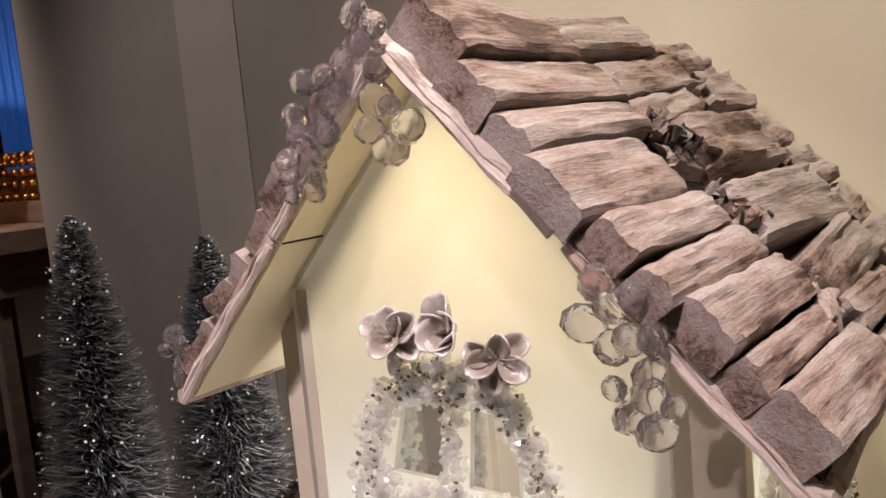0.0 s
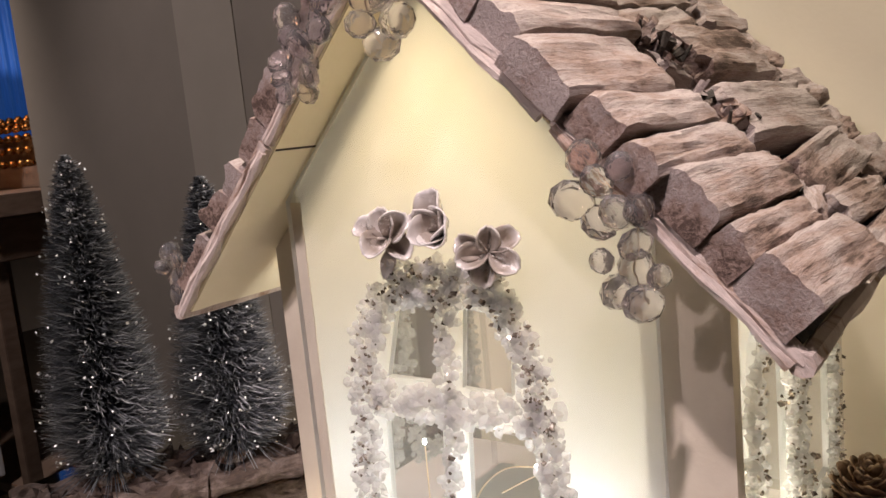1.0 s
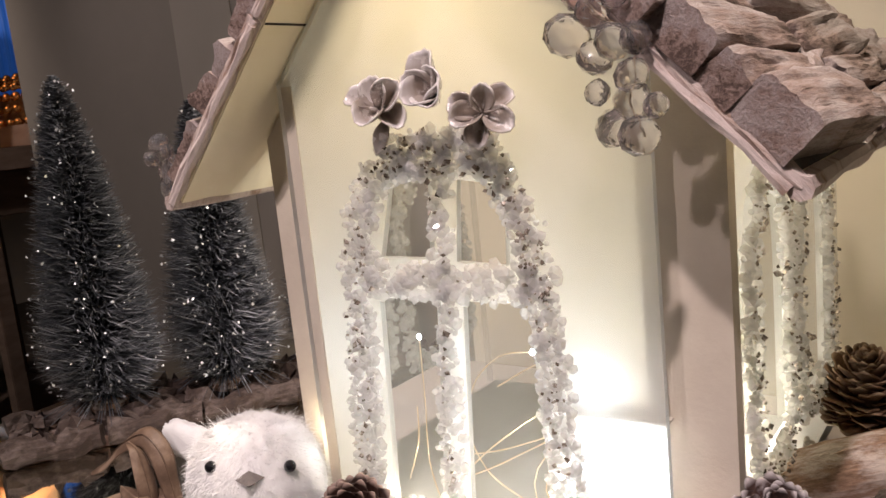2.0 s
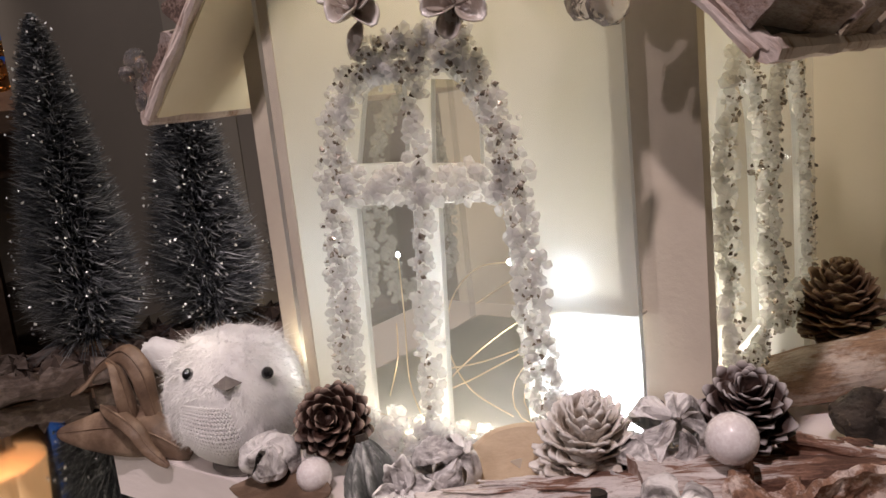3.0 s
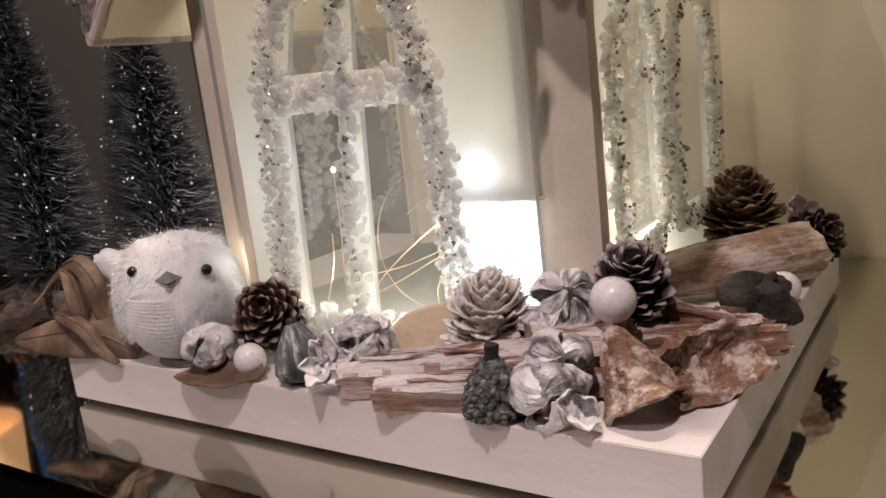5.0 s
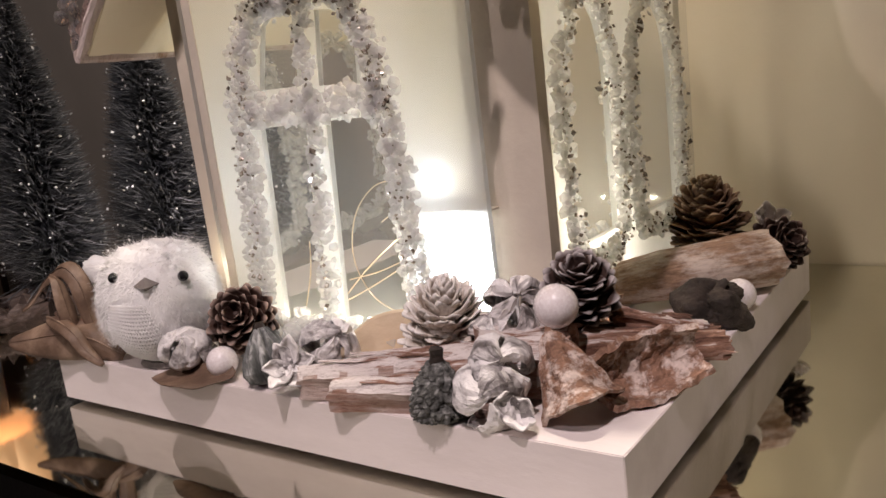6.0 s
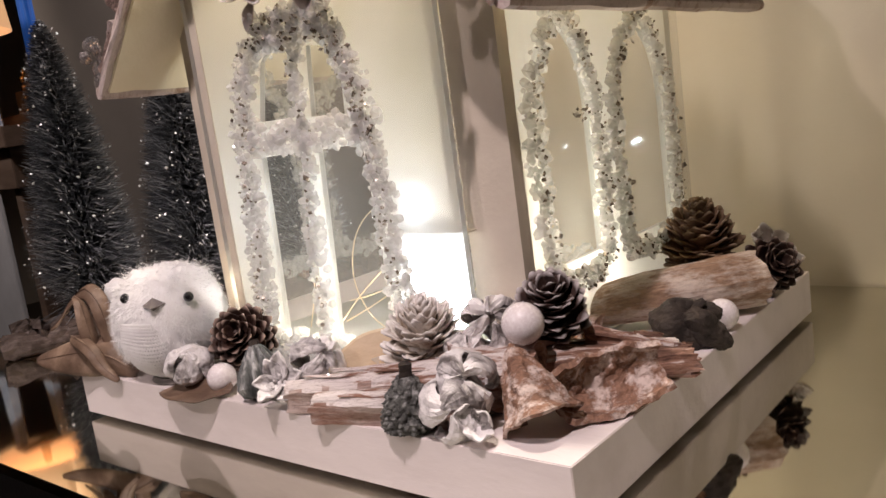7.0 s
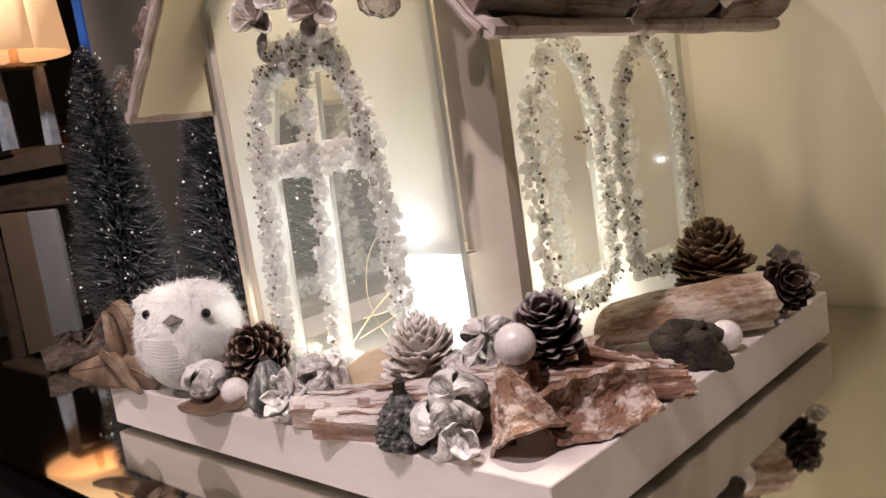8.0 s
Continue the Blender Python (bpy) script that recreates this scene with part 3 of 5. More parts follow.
def shingle_mesh(name, length, width, thick, rng, ragged=0.0, sawn=True):
    """A split block of weathered wood: stepped strata along the grain, chamfered edges, a sawn front end and a torn far end."""
    nx, ny, nz = 12, 14, 4
    seed, lean, taper = rng.uniform(0, 99), rng.uniform(-0.10, 0.10), rng.uniform(-0.09, 0.09)
    bm = bmesh.new()
    grid = {}
    for i in range(nx + 1):
        for j in range(ny + 1):
            for k in range(nz + 1):
                if 0 < i < nx and 0 < j < ny and 0 < k < nz:
                    continue
                u, v, w = i / nx, j / ny, k / nz
                x, y, z = (u - 0.5) * width * (1 + taper * (v - 0.5) * 2), (v - 0.5) * length, w * thick
                step = math.floor(3.2 * noise.noise((x * 75 + seed, y * 9, seed)) + 0.5 * noise.noise((y * 30, seed, x * 40))) / 3.2
                top = 0.0042 * step + 0.0022 * noise.noise((x * 210 + seed, y * 22, seed)) + 0.0025 * noise.noise((x * 20, y * 12 + seed, 3))
                rim = min(u, 1 - u) * width
                end = min(v, 1 - v) * length
                chamfer = max(0.0, 0.0045 - rim) * 0.75 + max(0.0, 0.0035 - end) * 0.7
                z += (top - chamfer - lean * x) * w
                if i in (0, nx):
                    x += 0.0022 * noise.noise((seed + i, y * 24, z * 45)) + 0.0012 * noise.noise((seed, y * 80, z * 160))
                if j == ny or (j == 0 and not sawn):
                    y += (0.010 + 0.02 * ragged) * noise.noise((x * 95 + seed, z * 80, seed)) * (1 if j else -1)
                elif j == 0:
                    y += 0.0016 * noise.noise((x * 60, z * 60, seed)) + 0.10 * x * lean * 4
                if ragged and 0 < j:
                    z += ragged * 0.012 * v * noise.noise((x * 110, y * 60, seed)) * w
                grid[i, j, k] = bm.verts.new((x, y, z))
    for i in range(nx):
        for j in range(ny):
            for k in (0, nz):
                bm.faces.new([grid[a] for a in ((i, j, k), (i + 1, j, k), (i + 1, j + 1, k), (i, j + 1, k))])
    for i in range(nx):
        for k in range(nz):
            for j in (0, ny):
                bm.faces.new([grid[a] for a in ((i, j, k), (i + 1, j, k), (i + 1, j, k + 1), (i, j, k + 1))])
    for j in range(ny):
        for k in range(nz):
            for i in (0, nx):
                bm.faces.new([grid[a] for a in ((i, j, k), (i, j + 1, k), (i, j + 1, k + 1), (i, j, k + 1))])
    me = finish(name, bm, M_SHINGLE, True)
    me.set_sharp_from_angle(angle=radians(28))
    return me


SLOPE_LEN = EAVE / math.cos(SLOPE)
rng = random.Random(7)
for sgn in (1, -1):
    m = slope_matrix(sgn)
    roof = part("roof_slope", box(0.0, SLOPE_LEN, ROOF_Y0 + 0.006, ROOF_Y1, 0, THICK * 0.7, 0.001), M_CREAM, house, "cream painted roof board", at=home @ m)
    for s0, s1 in ((0.0, 0.175), (0.178, SLOPE_LEN + 0.004)):
        bm = tube([(s0 + (s1 - s0) * i / 10, ROOF_Y0 + 0.004, THICK * 0.55 + 0.0012 * math.sin(i * 1.9 + s0 * 30)) for i in range(11)], [0.0062 + 0.0010 * math.sin(i * 2.3) for i in range(11)], 7, jitter=0.45, seed=s0 * 9)
        part("edge_strip", tube([(s0 + 0.004 + (s1 - s0 - 0.008) * i / 12, ROOF_Y0 - 0.001, THICK * 0.2 + 0.0010 * math.sin(i * 1.3 + 2)) for i in range(13)], [0.0034 + 0.0008 * math.sin(i * 1.7) for i in range(13)], 6, jitter=0.5, seed=s0 * 5 + 2), M_TRIM, roof, "thin split twig")
        part("edge_trim", bm, M_TRIM, roof, "rough whitewashed bark strip")
    part("eave_trim", tube([(SLOPE_LEN + 0.003, ROOF_Y0 + (ROOF_Y1 - ROOF_Y0) * i / 14, THICK * 0.45) for i in range(15)], [0.0075 + 0.001 * math.sin(i * 1.7) for i in range(15)], 8, jitter=0.25), M_TRIM, roof, "rough whitewashed bark strip")
    if sgn > 0:
        # the slope that faces the walk: three files of blocks, each (start and end down the slope, start and end along the ridge, thickness, turn)
        near = ((-0.016, 0.043, 0.440, 0.612, 0.036, 3), (0.044, 0.087, 0.432, 0.655, 0.028, 2), (0.088, 0.126, 0.433, 0.630, 0.026, 1), (0.129, 0.186, 0.420, 0.584, 0.025, -1), (0.186, 0.221, 0.427, 0.597, 0.027, 0),
                (0.223, 0.254, 0.418, 0.612, 0.026, 0), (0.256, 0.296, 0.428, 0.618, 0.028, -2), (0.297, 0.322, 0.430, 0.596, 0.026, -3), (0.324, 0.368, 0.430, 0.616, 0.032, -4))
        middle = ((-0.020, 0.026, 0.622, 0.815, 0.034, 5), (0.028, 0.074, 0.664, 0.850, 0.027, 4), (0.077, 0.112, 0.640, 0.800, 0.025, 6), (0.116, 0.178, 0.690, 0.850, 0.036, -5),
                  (0.194, 0.255, 0.630, 0.860, 0.034, -4), (0.262, 0.309, 0.640, 0.830, 0.032, 5), (0.311, 0.344, 0.634, 0.800, 0.030, -3), (0.346, 0.374, 0.630, 0.780, 0.030, 2))
        far = ((0.000, 0.048, 0.858, 0.958, 0.030, 3), (0.052, 0.105, 0.862, 0.962, 0.033, -4), (0.110, 0.165, 0.858, 0.960, 0.028, 5), (0.170, 0.222, 0.872, 0.962, 0.032, -3),
                (0.226, 0.275, 0.866, 0.955, 0.027, 4), (0.279, 0.325, 0.842, 0.960, 0.031, -5), (0.328, 0.374, 0.812, 0.958, 0.030, 3))
        for file, blocks in enumerate((near, middle, far)):
            for s0, s1, y0, y1, th, turn in blocks:
                me = shingle_mesh("shingle", y1 - y0, s1 - s0 - 0.0005, th * 1.08, rng, 0.0 if file == 0 else 0.5, file == 0)
                part("shingle", me, M_SHINGLE, roof, at=pose((s0 + s1) / 2, (y0 + y1) / 2, THICK * 0.72, rng.uniform(-1, 1) + (1.5 * file), rng.uniform(-2, 5), turn * 0.7))
        for s0, y0, ln, th in ((0.118, 0.652, 0.045, 0.024), (0.150, 0.640, 0.05, 0.016), (0.232, 0.612, 0.03, 0.02), (0.306, 0.602, 0.034, 0.026)):
            part("shingle", shingle_mesh("shingle", ln, 0.022, th, rng, 1.0, False), M_SHINGLE, roof, at=pose(s0, y0 + ln / 2, THICK * 0.72, rng.uniform(-6, 10), rng.uniform(-6, 6), rng.uniform(-25, 25)))
    else:
        rows = 9
        for r in range(rows):
            y = ROOF_Y0 + 0.002 + rng.uniform(0, 0.008)
            while y < ROOF_Y1 - 0.05:
                ln = min(rng.uniform(0.12, 0.19), ROOF_Y1 + 0.005 - y)
                me = shingle_mesh("shingle", ln, SLOPE_LEN / rows * rng.uniform(0.90, 1.04), rng.uniform(0.020, 0.032), rng, 0.2)
                part("shingle", me, M_SHINGLE, roof, at=pose((r + 0.5) * SLOPE_LEN / rows - 0.002, y + ln / 2, THICK * 0.72, rng.uniform(-2, 2), rng.uniform(1, 9), rng.uniform(-5, 5)))
                y += ln + rng.uniform(0.004, 0.016)
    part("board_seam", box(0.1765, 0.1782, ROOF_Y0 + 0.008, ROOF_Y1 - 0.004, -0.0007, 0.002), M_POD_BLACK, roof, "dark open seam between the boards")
    # near-black sheet over the cream board, visible in the gaps between shingles
    part("underlay", box(0.004, SLOPE_LEN - 0.004, ROOF_Y0 + 0.012, ROOF_Y1 - 0.004, THICK * 0.7 + 0.0005, THICK * 0.7 + 0.002), M_POD_BLACK, roof, "thin dark sheet under the shingles")
    if sgn > 0:
        for k in range(26):
            s, y = ((0.128, 0.668) if k % 2 else (0.212, 0.632))
            s, y = s + rng.uniform(-0.024, 0.024), y + rng.uniform(-0.022, 0.022)
            ln, lean = rng.uniform(0.016, 0.036), rng.uniform(-0.7, 0.7)
            line = [(s + ln * (i / 5 - 0.5) * lean + 0.002 * math.sin(i * 2.1 + k), y + ln * (i / 5 - 0.5), THICK + 0.008 + 0.022 * rng.random() + 0.003 * math.sin(1.3 * i + k)) for i in range(6)]
            part("torn_bark", tube(line, [0.0020, 0.0042, 0.0034, 0.0040, 0.0026, 0.0008], 7, flat=0.35, jitter=0.9, seed=k), (M_TRAY, M_POD_BLACK, M_SHINGLE)[k % 3], roof, "ragged torn bark")


# window borders: crushed glass and silver chips
def band(path, width, step, rng, size, keep=1.0, lift=0.004):
    """Spots of grains along a polyline of (u, z)."""
    out = []
    for (a, b) in zip(path, path[1:]):
        a, b = Vector(a), Vector(b)
        n = max(1, int((b - a).length / step))
        d = (b - a).normalized()
        for i in range(n):
            for k in range(max(1, int(width / step))):
                if rng.random() > keep:
                    continue
                q = a + (b - a) * ((i + rng.random()) / n) + Vector((-d.y, d.x)) * width * (rng.uniform(-0.5, 0.5) + rng.gauss(0, 0.05))
                out.append((q.x, q.y, rng.uniform(0.1, 1) * lift, size * rng.uniform(0.45, 1.45)))
    return out


front_path = [(-0.458, 0.0594), (-0.449, 0.1744), (-0.441, 0.2844), (-0.424, 0.3474), (-0.402, 0.3744), (-0.345, 0.3824), (-0.300, 0.3744), (-0.277, 0.3324), (-0.266, 0.2744), (-0.262, 0.2044), (-0.257, 0.1144), (-0.254, 0.062)]
bar_path = [(-0.366, 0.060), (-0.351, 0.270), (-0.347, 0.376)]
rng = random.Random(3)
spots = band(front_path[:6], 0.034, 0.0046, rng, 0.0037, lift=0.006) + band(front_path[5:], 0.028, 0.0046, rng, 0.0037, lift=0.006) + band(front_path, 0.024, 0.009, rng, 0.0054, 0.8, lift=0.004) + band(bar_path, 0.021, 0.0045, rng, 0.0040, lift=0.007) \
    + band([(-0.43, 0.282), (-0.27, 0.283)], 0.027, 0.0045, rng, 0.0042, lift=0.007) + band([(-0.470, 0.066), (-0.245, 0.064)], 0.028, 0.0046, rng, 0.0056, lift=0.036) + band([(-0.462, 0.080), (-0.250, 0.078)], 0.016, 0.0046, rng, 0.0050, 0.8, lift=0.020) + band([(-0.470, 0.060), (-0.245, 0.059)], 0.012, 0.0046, rng, 0.0056, lift=0.054) + band([(-0.40, 0.382), (-0.29, 0.382)], 0.036, 0.0050, rng, 0.0046, lift=0.009)
grains("crushed_glass", [((x, -d, z), s) for x, z, d, s in spots], rng, M_CHIP, front, "clear crushed glass border", True)
spots = band(front_path, 0.020, 0.005, rng, 0.0022, 0.42, 0.009) + band(front_path[6:9], 0.026, 0.005, rng, 0.0024, 0.5, 0.009) + band(bar_path, 0.010, 0.006, rng, 0.0025, 0.7, 0.010) + band([(-0.45, 0.064), (-0.26, 0.062)], 0.02, 0.007, rng, 0.0026, 0.35, 0.040) + band([(-0.43, 0.2804), (-0.30, 0.2814)], 0.016, 0.006, rng, 0.002, 0.25, 0.009) \
    + band([(-0.40, 0.3864), (-0.29, 0.3824)], 0.034, 0.006, rng, 0.0026, 0.45, 0.012)
grains("silver_grit", [((x, -d - 0.003, z), s) for x, z, d, s in spots], rng, M_SILVER, front, "silvery metallic chips")
side_paths = []
for y0, y1, tip in ((0.541, 0.652, 0.361), (0.684, 0.815, 0.361)):
    c = (y0 + y1) / 2
    side_paths.append([(y0 + 0.005, 0.13), (y0 - 0.002, 0.23), (y0 + 0.004, 0.30), (c - 0.018, tip - 0.01), (c + 0.004, tip), (c + 0.03, tip - 0.025), (y1 - 0.006, 0.28), (y1, 0.21), (y1 - 0.006, 0.133), (c, 0.117), (y0 + 0.005, 0.13)])
spots, chips = [], []
for p in side_paths:
    spots += band(p, 0.022, 0.0044, rng, 0.0040, lift=0.006)
    chips += band(p, 0.016, 0.005, rng, 0.0023, 0.5, 0.009)
    chips += band(p[-4:], 0.022, 0.006, rng, 0.0024, 0.5, 0.010)
chips += band([(0.613, 0.264), (0.623, 0.274)], 0.016, 0.004, rng, 0.0028, 0.9, 0.008)
grains("crushed_glass", [((0.006 + d, y, z), s) for y, z, d, s in spots], rng, M_CHIP, side, "clear crushed glass border", True)
grains("silver_grit", [((0.009 + d, y, z), s) for y, z, d, s in chips], rng, M_SILVER, side, "silvery metallic chips")
grains("crushed_glass", [((-d, y, z), s) for y, z, d, s in spots], rng, M_CHIP, left_side, "clear crushed glass border", True)
spots = []
for h in rear_holes:
    spots += band(h + h[:1], 0.026, 0.0055, rng, 0.0052)
grains("crushed_glass", [((x, -d, z), s) for x, z, d, s in spots], rng, M_CHIP, rear, "clear crushed glass border", True)

# string of tiny lights inside
def smooth_path(path, steps=6):
    pts = [Vector(p) for p in path]
    fine = []
    for a in range(len(pts) - 1):
        p0, p1, p2, p3 = pts[max(a - 1, 0)], pts[a], pts[a + 1], pts[min(a + 2, len(pts) - 1)]
        for k in range(steps):
            t = k / steps
            fine.append(0.5 * (2 * p1 + (p2 - p0) * t + (2 * p0 - 5 * p1 + 4 * p2 - p3) * t * t + (3 * p1 - p0 - 3 * p2 + p3) * t ** 3))
    return fine + [pts[-1]]


lights = thing("string_lights", (-0.34, 0.60, TOP + 0.004), "coiled copper wire string lights inside the house", "string lights")
inv = Matrix.Translation((0.34, -0.60, -TOP - 0.004))
for pts in ([(-0.456, 0.572, 0.202), (-0.457, 0.572, 0.14), (-0.45, 0.56, 0.08), (-0.40, 0.512, 0.063)], [(-0.328, 0.564, 0.201), (-0.36, 0.56, 0.195), (-0.39, 0.56, 0.165), (-0.40, 0.56, 0.12), (-0.38, 0.56, 0.08), (-0.33, 0.55, 0.064)],
            [(-0.40, 0.55, 0.10), (-0.36, 0.555, 0.11), (-0.31, 0.56, 0.13)], [(-0.40, 0.54, 0.08), (-0.35, 0.55, 0.105), (-0.30, 0.57, 0.14), (-0.33, 0.60, 0.18), (-0.39, 0.60, 0.15)], [(-0.41, 0.53, 0.07), (-0.36, 0.54, 0.12), (-0.30, 0.55, 0.16), (-0.26, 0.56, 0.15)],
            [(-0.46, 0.54, 0.07), (-0.445, 0.54, 0.11), (-0.45, 0.55, 0.14)], [(-0.203, 0.512, 0.105), (-0.25, 0.515, 0.08), (-0.31, 0.510, 0.066)], [(-0.522, 0.497, 0.128), (-0.516, 0.498, 0.09), (-0.49, 0.500, 0.066), (-0.40, 0.512, 0.066)], [(-0.185, 0.60, 0.17), (-0.20, 0.63, 0.12), (-0.19, 0.63, 0.085), (-0.25, 0.60, 0.07), (-0.31, 0.510, 0.066), (-0.40, 0.512, 0.066)]):
    part("wire", tube(smooth_path(pts), 0.0007, 5), M_WIRE, lights, at=inv)
for k in range(5):
    r, c = 0.030 + 0.006 * k, (-0.300 + 0.012 * k, 0.555 + 0.010 * k)
    part("wire", tube([(c[0] + r * math.cos(a * 0.42 + k), c[1] + 0.6 * r * math.sin(a * 0.42 + k), TOP + 0.012 + 0.9 * r * (1 + math.sin(a * 0.42 + 1.3 * k)) * 0.9) for a in range(13)], 0.0006, 5), M_WIRE, lights, at=inv)
for at, power, tint in LEDS:
    part("bulb", ball(0.0019, 10, 8, (1, 1, 1.4)), M_BULB_WARM if tint == WARM else M_BULB, lights, "tiny lit bulb", at=inv @ Matrix.Translation(at))

# ---- crystals on the roof edge ----


def bead_mesh(r):
    """A flat cut drop: a small table in front, two rings of facets, a pointed back."""
    bm = bmesh.new()
    rings = []
    for k, (q, d) in enumerate(((0.34, -0.66), (0.78, -0.46), (1.0, 0.0), (0.78, 0.44), (0.30, 0.62))):
        turn = 0.5 * (k % 2)
        rings.append([bm.verts.new((q * r * math.cos((i + turn) * math.pi / 4.5), d * r, q * r * math.sin((i + turn) * math.pi / 4.5) * 1.12)) for i in range(9)])
    for k, (a, b) in enumerate(zip(rings, rings[1:])):
        for i in range(9):
            j = (i + 1) % 9
            bm.faces.new((a[i], a[j], b[i] if not k % 2 else b[j]))
            bm.faces.new((a[j] if not k % 2 else a[i], b[j], b[i]))
    bm.faces.new(rings[0])
    bm.faces.new(rings[-1])
    return finish("crystal", bm, M_CRYSTAL)


BEADS = [bead_mesh(r) for r in (0.0112, 0.0125, 0.0095)]


def crystal_cluster(spots, y, label, rng):
    x0, z0 = spots[0]
    c = thing("crystal_cluster", (x0, y, z0), label, "crystal ornament", "crystals on the roof")
    part("stem_wire", tube([(x - x0, rng.uniform(0.002, 0.006), z - z0) for x, z in spots[::3]] + [(spots[-1][0] - x0, 0.004, spots[-1][1] - z0)], 0.0006, 5), M_METAL, c, "thin silver wire")
    for x, z in spots:
        part("crystal", rng.choice(BEADS), M_CRYSTAL, c, at=pose(x - x0, rng.uniform(-0.008, 0.008), z - z0, rng.uniform(-50, 50), rng.uniform(0, 360), rng.uniform(-30, 75)) @ Matrix.Diagonal((*[rng.uniform(0.82, 1.1)] * 3, 1)))


rng = random.Random(5)
crystal_cluster([(-0.363, 0.652), (-0.342, 0.642), (-0.357, 0.632), (-0.374, 0.624), (-0.348, 0.616), (-0.407, 0.612), (-0.39, 0.614), (-0.380, 0.603), (-0.424, 0.589), (-0.396, 0.584), (-0.384, 0.596),
                 (-0.388, 0.575), (-0.420, 0.575), (-0.406, 0.567), (-0.434, 0.559), (-0.416, 0.554), (-0.430, 0.546), (-0.406, 0.546), (-0.428, 0.535), (-0.414, 0.535)], 0.424, "cluster of clear faceted crystal beads along the roof edge", rng)
crystal_cluster([(-0.356, 0.594), (-0.342, 0.589), (-0.330, 0.574), (-0.353, 0.574), (-0.344, 0.560)], 0.428, "small clear crystal bead flower at the gable tip", rng)
crystal_cluster([(-0.192, 0.474), (-0.168, 0.469), (-0.201, 0.450), (-0.183, 0.461), (-0.186, 0.436), (-0.172, 0.443), (-0.160, 0.444), (-0.163, 0.424), (-0.180, 0.416), (-0.166, 0.409), (-0.150, 0.406), (-0.178, 0.395), (-0.160, 0.390)], 0.414, "hanging cluster of clear faceted crystal beads on the roof edge", rng)
crystal_cluster([(-0.632, 0.410), (-0.622, 0.402), (-0.637, 0.396), (-0.622, 0.389), (-0.632, 0.382), (-0.630, 0.368)], 0.445, "small clear crystal bead cluster at the eave tip", rng)

# ---- kinds of small things ----


def frame_of(axis):
    """A turn that takes +z to that axis."""
    return Vector(axis).normalized().to_track_quat("Z", "Y").to_matrix().to_4x4()


def pinecone(at, axis, radius, height, count, material, label, open_=0.6, seed=1, group="cones", wide=0.78, thick=0.035):
    rng = random.Random(seed)
    c = thing("pine_cone", Matrix.Translation(at) @ frame_of(axis), label, "pine cone", group)
    part("core", lathe([(radius * 0.12, -height * 0.48), (radius * 0.42, -height * 0.3), (radius * 0.45, 0), (radius * 0.25, height * 0.32), (radius * 0.05, height * 0.42)], 12), material, c, smooth=True)
    me = petal_mesh("scale", material, radius * 0.80, radius * wide, radius * 0.16, radius * thick, 0.12, radius * 0.10)
    for i in range(count):
        t = (i + 0.5) / count
        h = -height * 0.46 + height * 0.84 * t
        env = math.sin(math.pi * (0.16 + 0.80 * t)) ** 0.8
        tilt = (5 + 78 * t ** 1.5) * (1.25 - open_ * 0.5) + rng.uniform(-6, 6)
        k = (0.55 + 0.5 * env) * rng.uniform(0.9, 1.08)
        m = pose(0, 0, h, 0, 0, i * 137.5 + rng.uniform(-6, 6)) @ Matrix.Translation((radius * 0.30 * env, 0, 0)) @ pose(0, 0, 0, rng.uniform(-14, 14), -tilt + rng.uniform(-7, 7), 0) @ Matrix.Diagonal((k, k, k, 1))
        part("scale", me, material, c, at=m)
    return c


def wooden_flower(at, facing, radius, petals, material, label, turn=0, cup=0.5, tilt=28, name="pod_flower", group="dried flowers", wide=0.85):
    f = thing(name, Matrix.Translation(at) @ frame_of(facing) @ pose(0, 0, 0, 0, 0, turn), label, "dried flower", group)
    me = petal_mesh("petal", material, radius, radius * wide, radius * cup, radius * 0.06, 0.25, -radius * 0.05)
    rng = random.Random(int(radius * 1e5) + petals)
    for i in range(petals):
        k = rng.uniform(0.85, 1.1)
        part("petal", me, material, f, at=pose(0, 0, 0, 0, 0, 360 * i / petals + rng.uniform(-9, 9)) @ pose(radius * 0.06, 0, 0, rng.uniform(-12, 12), -tilt + rng.uniform(-12, 12), 0) @ Matrix.Diagonal((k, k, k, 1)))
    part("heart", ball(radius * 0.14, 10, 8), material, f, smooth=True)
    return f


